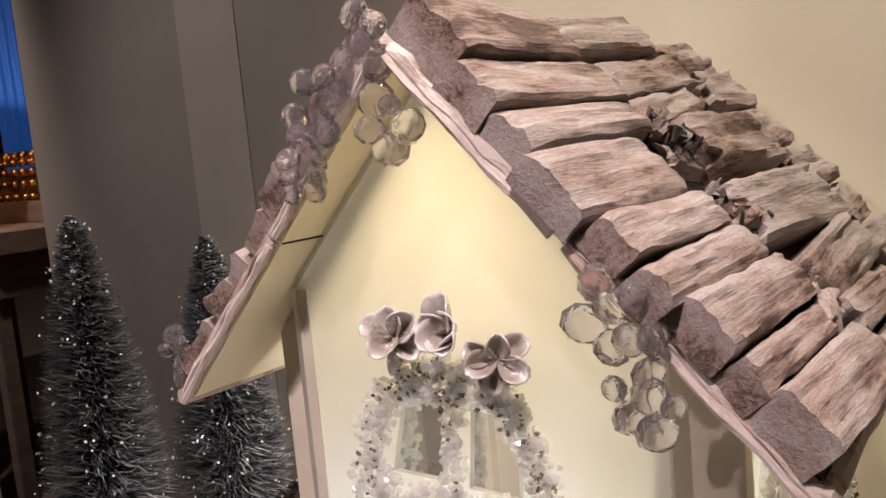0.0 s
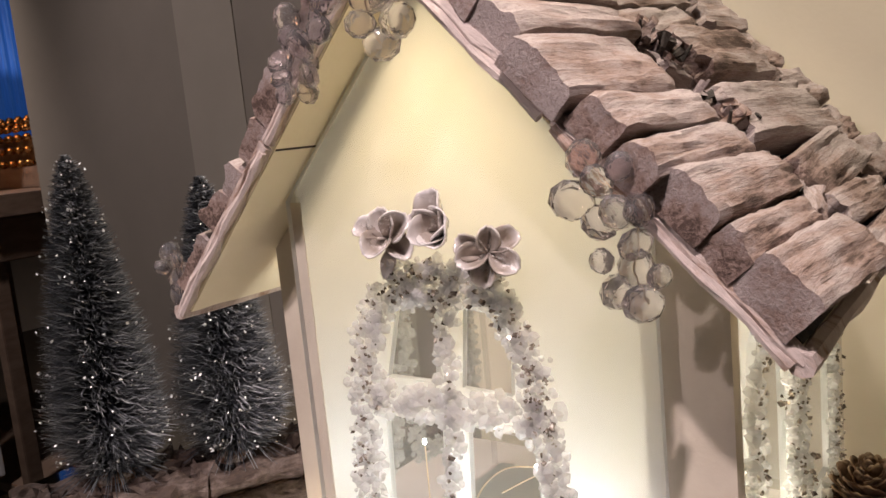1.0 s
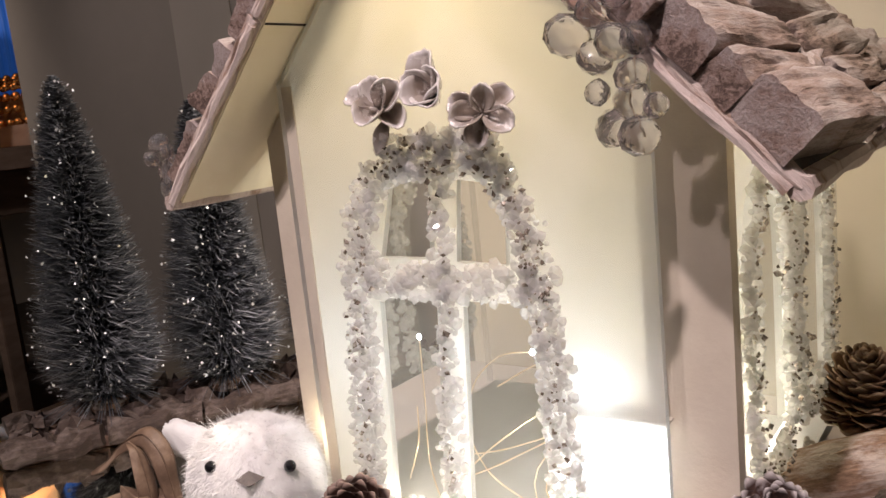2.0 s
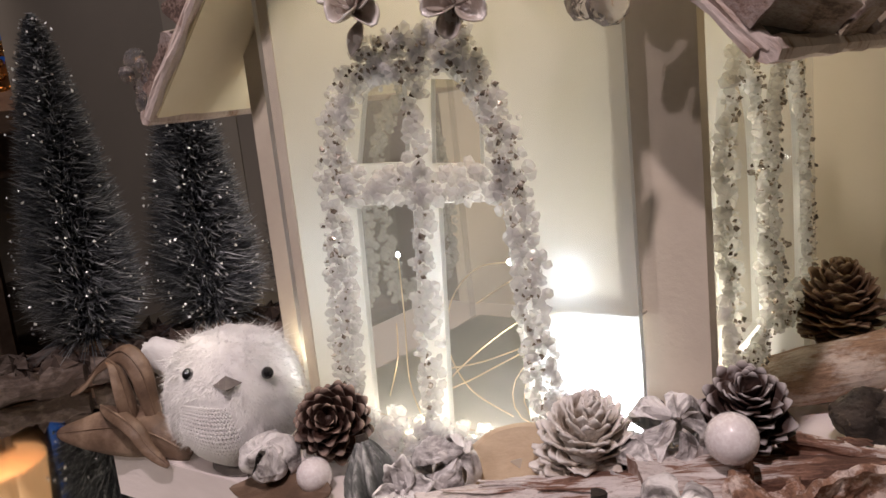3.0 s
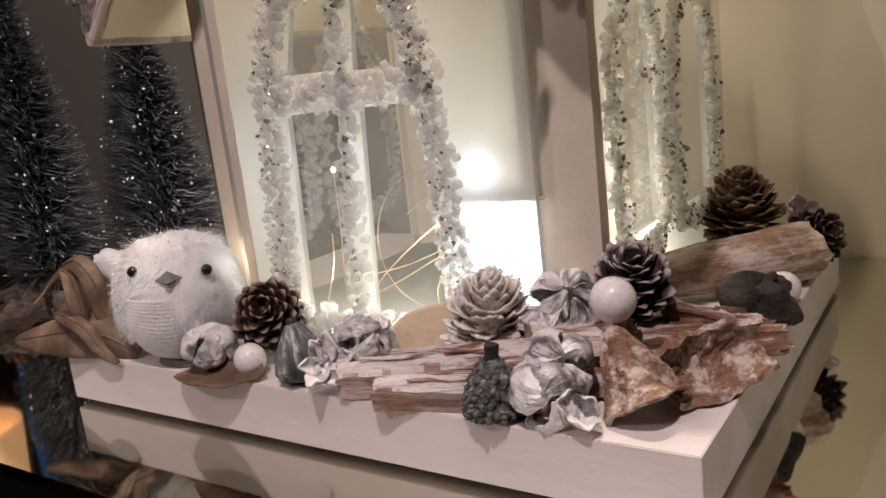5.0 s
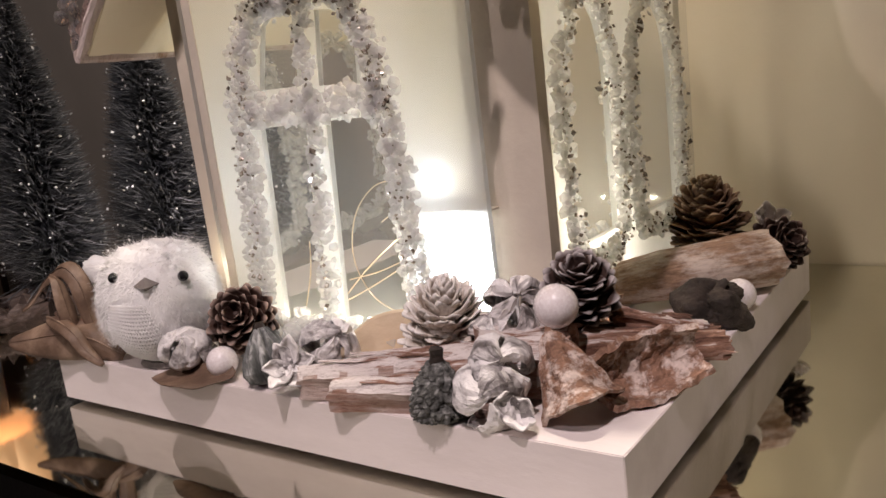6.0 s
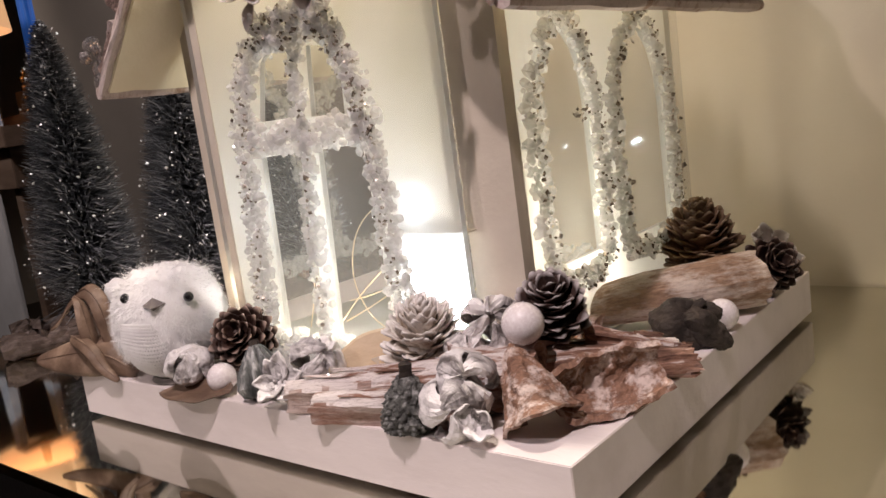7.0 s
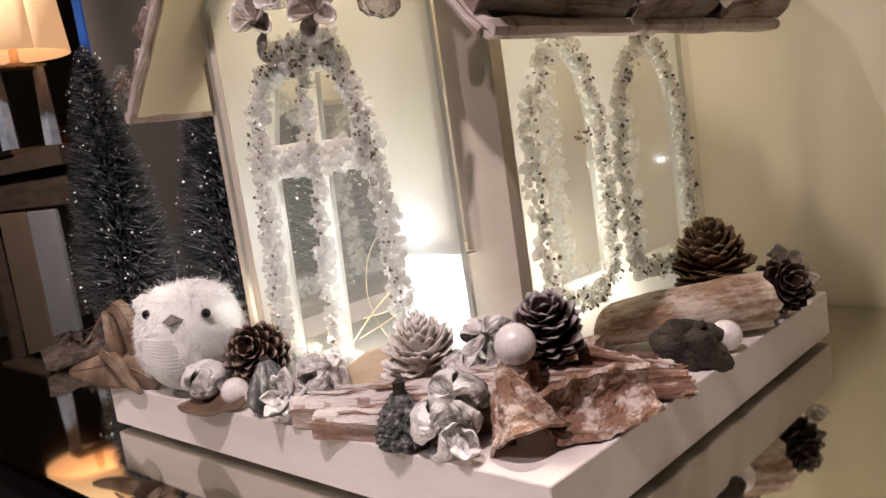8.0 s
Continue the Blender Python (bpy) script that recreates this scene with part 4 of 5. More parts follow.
def shell_pod(at, facing, radius, segments, material, label, turn=0, gap=0.25, name="seed_pod"):
    """A round dry pod, split into curved segments round its axis."""
    p = thing(name, Matrix.Translation(at) @ frame_of(facing) @ pose(0, 0, 0, 0, 0, turn), label, "seed pod", "seed pods")
    rows = []
    wide = math.pi / segments * (1 - gap * 0.22)
    for i in range(15):
        lat = -1.5 + 3.0 * i / 14
        row = []
        for k in range(11):
            u = k / 5 - 1
            lon = wide * u * (1 + 0.22 * noise.noise((lat * 2.6, segments, radius * 300))) + 0.35 * lat
            fold = 0.16 * (1 - abs(u)) ** 0.8 - 0.10 * math.exp(-(u / 0.22) ** 2) + 0.15 * noise.noise((u * 1.8, lat * 2.0, segments + radius * 400)) + 0.05 * noise.noise((u * 6, lat * 6, segments))
            r = radius * (0.90 + fold)
            row.append((r * math.cos(lat) * math.cos(lon), r * math.cos(lat) * math.sin(lon), r * 0.96 * math.sin(lat)))
        rows.append(row)
    me = finish("segment", sheet(rows, -radius * 0.07), material, False)
    rng = random.Random(segments + int(radius * 1e4))
    for i in range(segments):
        part("segment", me, material, p, at=pose(0, 0, 0, 0, 0, 360 * i / segments) @ pose(radius * rng.uniform(-0.06, 0.12), 0, radius * rng.uniform(-0.08, 0.08), rng.uniform(-16, 16), rng.uniform(-16, 16), rng.uniform(-10, 10)) @ Matrix.Diagonal((*[rng.uniform(0.88, 1.08)] * 3, 1)))
    return p


def husk(at, turn, size, material, label, seed, name="bark_husk", fold=1.0):
    """A dry folded husk: a rough shell with a ridge, open below."""
    w, h, sweep, open_w = size
    rows = []
    for i in range(25):
        t = i / 24
        row = []
        for k in range(33):
            a = -sweep / 2 + sweep * k / 32
            ridge = 0.30 * math.exp(-(a / 0.35) ** 2) - 0.16 * math.exp(-((a - 0.9) / 0.4) ** 2) - 0.14 * math.exp(-((a + 1.0) / 0.4) ** 2)
            r = w * (0.14 + 0.86 * t ** 0.75) * (1 + fold * ridge + 0.16 * noise.noise((a * 1.3 + seed, t * 2.5, seed)))
            r += w * (0.07 * noise.noise((a * 6, t * 7, seed + 4)) + 0.035 * noise.noise((a * 17, t * 19, seed)))
            lip = 0.16 * w * max(0, t - 0.85) / 0.15
            row.append(((r + lip) * math.sin(a), -(r + lip) * math.cos(a) * open_w, h * (1 - t) + 0.07 * h * noise.noise((a * 1.7, seed, t * 2)) * t * t))
        rows.append(row)
    c = thing(name, Matrix.Translation(at) @ turn, label, "dried husk")
    part("shell", sheet(rows, w * 0.10), material, c)
    part("stub", tube([(0, 0, h * 0.93), (w * 0.02, 0, h * 1.0), (w * 0.05, 0.001, h * 1.05)], [w * 0.16, w * 0.12, w * 0.08], 8, jitter=0.5, seed=seed), material, c)
    return c


def bark_curl(at, turn, length, radius, sweep, material, label, seed):
    """A curled piece of bark with thick ragged edges, hollow side up."""
    rows = []
    for i in range(29):
        t = i / 28
        row = []
        for k in range(21):
            s = k / 20 - 0.5
            a = s * sweep * (1 + 0.25 * noise.noise((t * 4, s, seed)))
            r = radius * (0.72 + 0.4 * math.sin(math.pi * (0.1 + 0.85 * t))) * (1 + 0.14 * noise.noise((t * 7, s * 5, seed + 2)) + 0.09 * noise.noise((t * 14, s * 11, seed)) + 0.05 * noise.noise((t * 33, s * 27, seed)))
            x = (t - 0.5) * length * (1 + 0.10 * noise.noise((s * 4, seed, 1)))
            row.append((x, r * math.sin(a), radius - r * math.cos(a) + 0.10 * length * (t - 0.5) ** 2 * 4 * 0.6))
        rows.append(row)
    c = thing("bark_piece", Matrix.Translation(at) @ turn, label, "bark", "bark pieces")
    part("bark", sheet(rows, radius * 0.20), material, c)
    rng = random.Random(seed)
    for k in range(6):
        row, col = rng.randrange(3, 20), rng.randrange(2, 18)
        pts = [Vector(rows[row + i][col]) + Vector((0, 0, 0.0012 + 0.0012 * math.sin(i * 1.2 + k))) for i in range(rng.randrange(5, 8))]
        part("bark_flake", tube(pts, [0.0008 + radius * 0.09 * math.sin(math.pi * (i + 0.5) / len(pts)) for i in range(len(pts))], 6, flat=0.4, jitter=0.6, seed=seed + k), M_DRIFT, c, "pale lifted flake")
    return c


def driftwood(points, radii, flat, material, label, seed, name="driftwood", rough=0.62, n=13):
    """A worn piece of wood along points."""
    pts = [Vector(p) for p in points]
    fine, rad = [], []
    for i in range(25):
        t = i / 24 * (len(pts) - 1)
        k = min(int(t), len(pts) - 2)
        fine.append(pts[k].lerp(pts[k + 1], t - k))
        rad.append(radii[k] + (radii[k + 1] - radii[k]) * (t - k))
    o = Vector((pts[0] + pts[-1]) / 2)
    way = (pts[-1] - pts[0])
    turn = math.atan2(way.y, way.x)
    back = Matrix.Rotation(-turn, 4, "Z") @ Matrix.Translation(-o)
    bm = tube([back @ p for p in fine], rad, n, flat=flat)
    for v in bm.verts:
        d = Vector((0, v.co.y, v.co.z))
        v.co += d * (rough * (0.5 * noise.noise((v.co.x * 14, v.co.y * 50 + seed, v.co.z * 50)) + 0.28 * noise.noise((v.co.x * 40, v.co.y * 170, v.co.z * 170 + seed))))
        v.co.x += 0.012 * noise.noise((v.co.y * 90, v.co.z * 90, seed)) * (1 if abs(v.co.x) > way.length * 0.44 else 0.1)
    c = thing(name, Matrix.Translation(o) @ Matrix.Rotation(turn, 4, "Z"), label, "driftwood")
    part("wood", bm, material, c)
    rng = random.Random(seed)
    for k in range(3):
        a, side, r = rng.randrange(3, 12), rng.uniform(-0.6, 0.6), 0.0022
        line = [back @ fine[i] + Vector((0, side * rad[i], rad[i] * flat * (0.93 - 0.35 * side * side) + 0.0008 * math.sin(i))) for i in range(a, a + rng.randrange(6, 11))]
        part("split_flake", tube(line, [r * math.sin(math.pi * (i + 0.4) / len(line)) + 0.0005 for i in range(len(line))], 6, flat=0.6, jitter=0.4, seed=seed + k), material, c, "raised split sliver")
    return c


def split_plank(start, end, widths, heights, material, label, seed, tilt=0.0, name="driftwood"):
    """A torn plank of weathered wood: stepped strata along its length, splintered ends, uneven sides."""
    a, b = Vector(start), Vector(end)
    way = b - a
    nx, ny, nz = 34, 12, 4
    bm, grid = bmesh.new(), {}
    for i in range(nx + 1):
        for j in range(ny + 1):
            for k in range(nz + 1):
                if 0 < i < nx and 0 < j < ny and 0 < k < nz:
                    continue
                u, v, w = i / nx, j / ny, k / nz
                wide = widths[0] + (widths[1] - widths[0]) * u ** 0.7
                high = heights[0] + (heights[1] - heights[0]) * u ** 0.8
                x, y = (u - 0.5) * way.length, (v - 0.5) * wide
                step = math.floor(3.0 * noise.noise((x * 10, y * 85 + seed, seed)) + 0.6 * noise.noise((x * 45, seed, y * 60))) / 3.0
                z = high * w * (1 - 0.30 * (2 * v - 1) ** 2) + (0.0034 * step + 0.0016 * noise.noise((x * 30, y * 260, seed))) * w
                y += wide * 0.22 * noise.noise((x * 16 + seed, w * 1.5, seed)) + (0.002 * noise.noise((x * 70, z * 150, seed + v)) if j in (0, ny) else 0)
                if i in (0, nx):
                    x += (0.016 if i else -0.006) * noise.noise((v * 5 + seed, w * 3, seed)) + (0.005 if i else -0.002) * noise.noise((v * 17, w * 9, seed))
                grid[i, j, k] = bm.verts.new((x, y, z))
    for i in range(nx):
        for j in range(ny):
            for k in (0, nz):
                bm.faces.new([grid[q] for q in ((i, j, k), (i + 1, j, k), (i + 1, j + 1, k), (i, j + 1, k))])
    for i in range(nx):
        for k in range(nz):
            for j in (0, ny):
                bm.faces.new([grid[q] for q in ((i, j, k), (i + 1, j, k), (i + 1, j, k + 1), (i, j, k + 1))])
    for j in range(ny):
        for k in range(nz):
            for i in (0, nx):
                bm.faces.new([grid[q] for q in ((i, j, k), (i, j + 1, k), (i, j + 1, k + 1), (i, j, k + 1))])
    me = finish("wood", bm, material, True)
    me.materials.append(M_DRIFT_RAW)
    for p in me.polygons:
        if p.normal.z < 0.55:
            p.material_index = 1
    me.set_sharp_from_angle(angle=radians(30))
    c = thing(name, Matrix.Translation((a + b) / 2) @ way.to_track_quat("X", "Z").to_matrix().to_4x4() @ pose(0, 0, 0, tilt, 0, 0), label, "driftwood")
    part("wood", me, material, c)
    rng = random.Random(seed)
    for k in range(4):
        x0, ln, y = rng.uniform(-0.42, 0.1) * way.length, rng.uniform(0.2, 0.4) * way.length, rng.uniform(-0.28, 0.28) * widths[1]
        z = heights[0] + (heights[1] - heights[0]) * (0.5 + (x0 + ln / 2) / way.length) ** 0.8
        part("split_flake", tube([(x0 + ln * i / 7, y + 0.0015 * math.sin(i + k), z * (0.97 - 0.3 * (2 * y / widths[1]) ** 2)) for i in range(8)], [0.0006 + 0.0022 * math.sin(math.pi * (i + 0.5) / 8) for i in range(8)], 6, flat=0.6, jitter=0.5, seed=seed + k), material, c, "raised split sliver")
    return c


def crumpled_husk(at, turn, size, material, label, seed):
    """A dry seed husk, folded in on itself in a few deep creases."""
    bm = bmesh.new()
    bmesh.ops.create_icosphere(bm, subdivisions=5, radius=1)
    for v in bm.verts:
        d = v.co.copy()
        a = math.atan2(d.y, d.x)
        crease = abs(math.sin(1.5 * a + 1.4 * d.z + seed)) ** 0.6
        k = 0.72 + 0.30 * crease * (1 - 0.4 * d.z * d.z) + 0.20 * noise.noise(d * 1.7 + Vector((seed, 0, 0))) + 0.05 * noise.noise(d * 6) + 0.025 * noise.noise(d * 17)
        v.co = Vector((d.x * size[0], d.y * size[1], d.z * size[2])) * k
    c = thing("dark_husk", Matrix.Translation(at) @ turn, label, "dried husk")
    part("shell", bm, material, c)
    part("stub", tube([(0, 0, size[2] * 0.6), (0.002, 0, size[2] * 0.85), (0.005, 0.002, size[2] * 0.98)], [0.006, 0.004, 0.003], 8, jitter=0.5, seed=seed), material, c)
    return c


def leaf(at, turn, length, width, bend, material, label, seed=0, fold=0.35, name="dry_leaf", lift=0.0):
    """A dry leaf: it grows along x from its stalk, bends over its length and folds along its rib."""
    rows = []
    ang, x, z = 0.0, 0.0, 0.0
    for i in range(17):
        t = i / 16
        w = width * (math.sin(math.pi * min(0.985, 0.03 + 0.97 * t)) ** 0.75)
        tw = 0.5 * math.sin(2.4 * t + seed)
        row = []
        for k in range(9):
            s = (k - 4) / 4
            y = s * w / 2
            up = abs(s) ** 1.5 * w * fold + 0.05 * w * noise.noise((t * 5, s * 3, seed))
            row.append((x - up * math.sin(ang), y * math.cos(tw * 0.6), z + up * math.cos(ang) + y * math.sin(tw) * 0.5))
        rows.append(row)
        ang = bend * t
        x += length / 16 * math.cos(ang)
        z += length / 16 * math.sin(ang)
    c = thing(name, Matrix.Translation(at) @ turn, label, "dry leaf", "dry leaves")
    part("blade", sheet(rows, 0.0012), material, c, smooth=True)
    rib = [(r[4][0], r[4][1], r[4][2] + 0.0006) for r in rows]
    part("rib", tube(rib, [0.0011 - 0.0008 * i / 16 for i in range(17)], 5), material, c)
    return c


def glitter_ball(at, r, label):
    c = thing("bauble", at, label, "bauble", "pearly baubles")
    part("sphere", ball(r, 32, 20), M_PEARL, c, smooth=True)
    rng = random.Random(int(r * 1e6))
    spots = []
    for _ in range(70):
        d = Vector((rng.gauss(0, 1), rng.gauss(0, 1), rng.gauss(0, 1))).normalized()
        spots.append((d * r * 1.003, 0.00038))
    grains("glitter_flake", spots, rng, M_GLITTER, c, "fine glitter")
    return c


def brush_tree(at, height, radius, seed, label):
    """A bottle-brush tree: wire stem, dense bristles in rings, glitter at their tips, a round foot."""
    rng = random.Random(seed)
    c = thing("bottle_brush_tree", at, label, "small tree", "row of small trees")
    part("stem", tube([(0, 0, 0), (0, 0, height * 0.5), (0, 0, height * 0.985)], [0.004, 0.003, 0.0015], 6), M_BLACK, c, "twisted wire stem")
    part("foot", lathe([(0.030, 0), (0.032, 0.004), (0.030, 0.016), (0.022, 0.020)], 18), M_BARK, c, "round wooden foot", smooth=False)
    verts, faces, tips = [], [], []
    for i in range(15000):
        t = rng.random() ** 0.75
        t = 1 - t
        z = height * (0.055 + 0.94 * t)
        env = radius * (min(1, 0.62 + t * 3.2) * (1 - t) ** 0.62 + 0.035)
        a = rng.uniform(0, 2 * math.pi)
        ln = env * rng.uniform(0.72, 1.06)
        rise = rng.uniform(-0.25, 0.30) * ln + 0.08 * ln
        d = Vector((math.cos(a), math.sin(a), 0))
        s = Vector((-d.y, d.x, 0)) * rng.uniform(0.0005, 0.0011)
        p0 = Vector((0, 0, z)) + d * ln * 0.12
        p1 = Vector((0, 0, z + rise * 0.4)) + d * ln * 0.66 + s * rng.uniform(-6, 6)
        p2 = Vector((0, 0, z + rise)) + d * ln + s * rng.uniform(-9, 9)
        n = len(verts)
        wv = Vector((0, 0, rng.uniform(0.0004, 0.0009)))
        verts += [p0 - s, p0 + s, p1 + wv + s, p1 - s - wv, p2]
        faces += [(n, n + 1, n + 2, n + 3), (n + 3, n + 2, n + 4)]
        if rng.random() < 0.016:
            tips.append((p2, rng.uniform(0.0012, 0.0034)))
    me = bpy.data.meshes.new("bristles")
    me.from_pydata([tuple(v) for v in verts], [], faces)
    me.materials.append(M_NEEDLE)
    me.materials.append(M_NEEDLE_TIP)
    me.polygons.foreach_set("material_index", [k % 2 for k in range(len(faces))])
    skirt = bmesh.new()
    for i in range(70):
        a, ln = rng.uniform(0, 2 * math.pi), rng.uniform(0.5, 0.95) * radius
        d = Vector((math.cos(a), math.sin(a), 0))
        tube([d * 0.012 + Vector((0, 0, 0.045)), d * ln * 0.5 + Vector((0, 0, 0.030)), d * ln + Vector((0, 0, rng.uniform(0.002, 0.016)))], [0.0010, 0.0008, 0.0003], 4, skirt)
    tagged(part("lowest_bristles", skirt, M_NEEDLE, c, "dark drooping lowest bristles"), kind="stuff")
    tagged(part("bristle_crown", me, M_NEEDLE, c, "frosted blue-grey bristles"), kind="stuff")
    grains("glitter_flake", tips, rng, M_GLITTER, c, "silver glitter")
    return c


# ---- plush bird ----
def plump(d, r):
    """The bird's outline in that direction: full chest, narrow foot, a flat broad head."""
    e = d * (abs(d.x) ** 3 + abs(d.y) ** 3 + abs(d.z) ** 3) ** (-1 / 3)
    k = 1.02 - 0.17 * max(0.0, min(1.0, (e.z - 0.05) / 0.95)) ** 1.4 - 0.24 * max(0.0, -e.z - 0.25) ** 1.3
    return Vector((e.x * 0.053 * k * r - 0.009, e.y * 0.050 * k * r - 0.003, 0.062 + e.z * (0.055 if e.z > 0 else 0.058) * r))


bird = thing("plush_bird", (-0.512, 0.411, TOP), "small white plush bird with a knitted chest sitting on the board", "toy bird")
rng = random.Random(11)
bm = bmesh.new()
bmesh.ops.create_icosphere(bm, subdivisions=5, radius=1)
for v in bm.verts:
    d = v.co.copy()
    w = 1 + 0.035 * noise.noise(d * 5) + 0.018 * noise.noise(d * 16)
    v.co = plump(d, w)
    v.co.z = max(v.co.z, 0.0015)
    if v.co.z > 0.09:
        v.co.z += 0.004 * noise.noise((d.x * 9, d.y * 9, 3))
part("body", bm, M_FUR, bird, "fluffy white plush", smooth=True)
verts, faces = [], []
for i in range(34000):
    d = Vector((rng.gauss(0, 1), rng.gauss(0, 1), rng.gauss(0, 1))).normalized()
    if d.z < -0.55:
        continue
    if d.dot(Vector((0.30, -0.83, -0.46))) > 0.74 and rng.random() < 0.7:
        continue
    p = plump(d, 0.992)
    ln = rng.uniform(0.003, 0.007) * (2.0 if d.z > 0.62 else 1) * (1.6 if d.z > 0.5 and abs(d.x + 0.3 * d.y) > 0.45 else 1)
    tip = p + d * ln * 0.55 + Vector((rng.gauss(0, 0.5), rng.gauss(0, 0.5), -0.75 + rng.gauss(0, 0.4))) * ln * 0.7
    s = d.cross(Vector((rng.random(), rng.random(), rng.random()))).normalized() * 0.00030
    n = len(verts)
    verts += [p - s, p + s, tip]
    faces.append((n, n + 1, n + 2))
me = bpy.data.meshes.new("fur")
me.from_pydata([tuple(v) for v in verts], [], faces)
me.materials.append(M_FUR)
tagged(part("fur", me, M_FUR, bird, "short white plush pile"), kind="stuff")
# knitted chest: rows of stitches on a patch of the front
front_dir = Vector((0.28, -0.85, -0.38)).normalized()
sx = Vector((0, 0, 1)).cross(front_dir).normalized()
sz = front_dir.cross(sx)
verts, faces = [], []
for i in range(-9, 10):
    for j in range(-13, 10):
        for half in (-1, 1):
            d = (front_dir + sx * (i * 0.060 + 0.006 * math.sin(j * 2)) + sz * (j * 0.062)).normalized()
            if (i / 9.4) ** 2 + (j / 13.5) ** 2 > 1:
                continue
            p = plump(d, 1.008)
            if p.z < 0.003:
                continue
            a = (sz * 0.0020 + sx * half * 0.0008)
            b = sx * 0.0009
            o = p + sx * half * 0.0009
            n = len(verts)
            verts += [o - a - b, o - a + b, o + a + b, o + a - b, o - a * 0.5 + d * 0.0015, o + a * 0.5 + d * 0.0015]
            faces += [(n, n + 1, n + 4), (n + 1, n + 2, n + 5, n + 4), (n + 2, n + 3, n + 5), (n + 3, n, n + 4, n + 5)]
me = bpy.data.meshes.new("knit")
me.from_pydata([tuple(v) for v in verts], [], faces)
me.materials.append(M_KNIT)
tagged(part("knitted_chest", me, M_KNIT, bird, "white knitted chest patch"), kind="stuff")
for x, y, z in ((-0.009, -0.0475, 0.0935), (0.0440, -0.011, 0.088)):
    part("eye", ball(0.0052, 16, 12), M_EYE, bird, "black bead eye", smooth=True, at=Matrix.Translation((x, y, z)))
bm = bmesh.new()
bmesh.ops.create_cone(bm, segments=4, radius1=0.0120, radius2=0.001, depth=0.011)
for v in bm.verts:
    v.co.y *= 0.62
bmesh.ops.subdivide_edges(bm, edges=bm.edges, cuts=2)
part("beak", bm, M_BEAK, bird, "grey felt beak", at=Matrix.Translation((0.031, -0.044, 0.086)) @ frame_of((0.60, -0.78, -0.12)))
bm = ball(0.020, 26, 16, (2.5, 0.6, 1.0))
for v in bm.verts:
    v.co *= 1 + 0.14 * noise.noise(v.co * 160) + 0.12 * noise.noise(v.co * 480)
part("wing", bm, M_FUR, bird, "white felt wing", smooth=True, at=pose(-0.094, 0.004, 0.076, 0, 12, 0))
part("foot_ring", lathe([(0.034, 0), (0.037, 0.002), (0.034, 0.006)], 24), M_BEAK, bird, "grey felt underside", at=Matrix.Translation((0, 0, 0.0)))

# ---- things laid out on the board ----
def rolled_leaf(path, width, curl, drop, label, seed):
    """A dry leaf along a bent rib; its two sides curl out of the rib's plane and wave a little."""
    fine = smooth_path(path, 5)
    n, rows, base = len(fine) - 1, [], fine[0]
    for i, p in enumerate(fine):
        t = i / n
        along = (fine[min(i + 1, n)] - fine[max(i - 1, 0)]).normalized()
        across = (Vector((0.15, 1, drop)) - along * along.dot(Vector((0.15, 1, drop)))).normalized()
        up = along.cross(across)
        w = width * max(0.05, math.sin(math.pi * (0.03 + 0.94 * t)) ** 0.7)
        row = []
        for k in range(11):
            s = (k - 5) / 5
            a = curl * s * (1 + 0.25 * math.sin(3 * t + seed))
            row.append(p - base + across * (math.sin(a) / curl * w * 0.5) + up * ((1 - math.cos(a)) / curl * w * 0.5 + 0.05 * w * noise.noise((t * 6, s * 2, seed))))
        rows.append(row)
    c = thing("dry_leaf", base, label, "dry leaf", "dry leaves")
    part("blade", sheet(rows, 0.0010), M_LEAF, c, smooth=True)
    part("rib", tube([r[5] + Vector((0, 0, 0.0008)) for r in rows], [0.0011 - 0.0008 * i / n for i in range(n + 1)], 5), M_LEAF, c)
    return c


rolled_leaf([(-0.606, 0.388, TOP + 0.004), (-0.613, 0.387, 0.095), (-0.621, 0.386, 0.130), (-0.644, 0.385, 0.147), (-0.674, 0.382, 0.134), (-0.704, 0.378, 0.111), (-0.727, 0.375, 0.098)], 0.026, 0.8, 1.0, "rolled dry brown leaf arching at the corner of the board", 2.2)
rolled_leaf([(-0.658, 0.378, 0.140), (-0.644, 0.376, 0.137), (-0.634, 0.374, 0.122), (-0.629, 0.373, 0.105), (-0.626, 0.373, 0.086), (-0.620, 0.376, 0.062)], 0.025, -0.8, -0.3, "curled tan leaf tucked under the arching one", 4.0)
rolled_leaf([(-0.565, 0.384, TOP + 0.005), (-0.598, 0.374, 0.076), (-0.630, 0.368, 0.080), (-0.660, 0.362, 0.078), (-0.688, 0.354, 0.074), (-0.712, 0.346, 0.072)], 0.046, 0.7, 1.5, "broad pinkish dry leaf over the edge of the board", 1.1)
rolled_leaf([(-0.676, 0.374, 0.094), (-0.652, 0.366, 0.097), (-0.622, 0.360, 0.095), (-0.602, 0.359, 0.086), (-0.590, 0.361, 0.070), (-0.574, 0.366, 0.055)], 0.025, -1.0, 0.5, "folded dry brown leaf on the broad one", 3.1)
leaf((-0.395, 0.380, TOP + 0.006), pose(0, 0, 0, -16, 2, 190), 0.098, 0.046, -0.1, M_LEAF, "flat dry leaf with glitter over the front edge", 5, 0.10)
pinecone((-0.428, 0.426, 0.095), (0.50, -0.72, 0.48), 0.032, 0.052, 74, M_CONE, "open reddish brown cone facing out like a rose", 0.9, 2, wide=0.62)
shell_pod((-0.458, 0.381, 0.078), (0.2, -0.5, 0.8), 0.0215, 4, M_POD, "round whitewashed seed pod with curved segments", 20, 0.4)
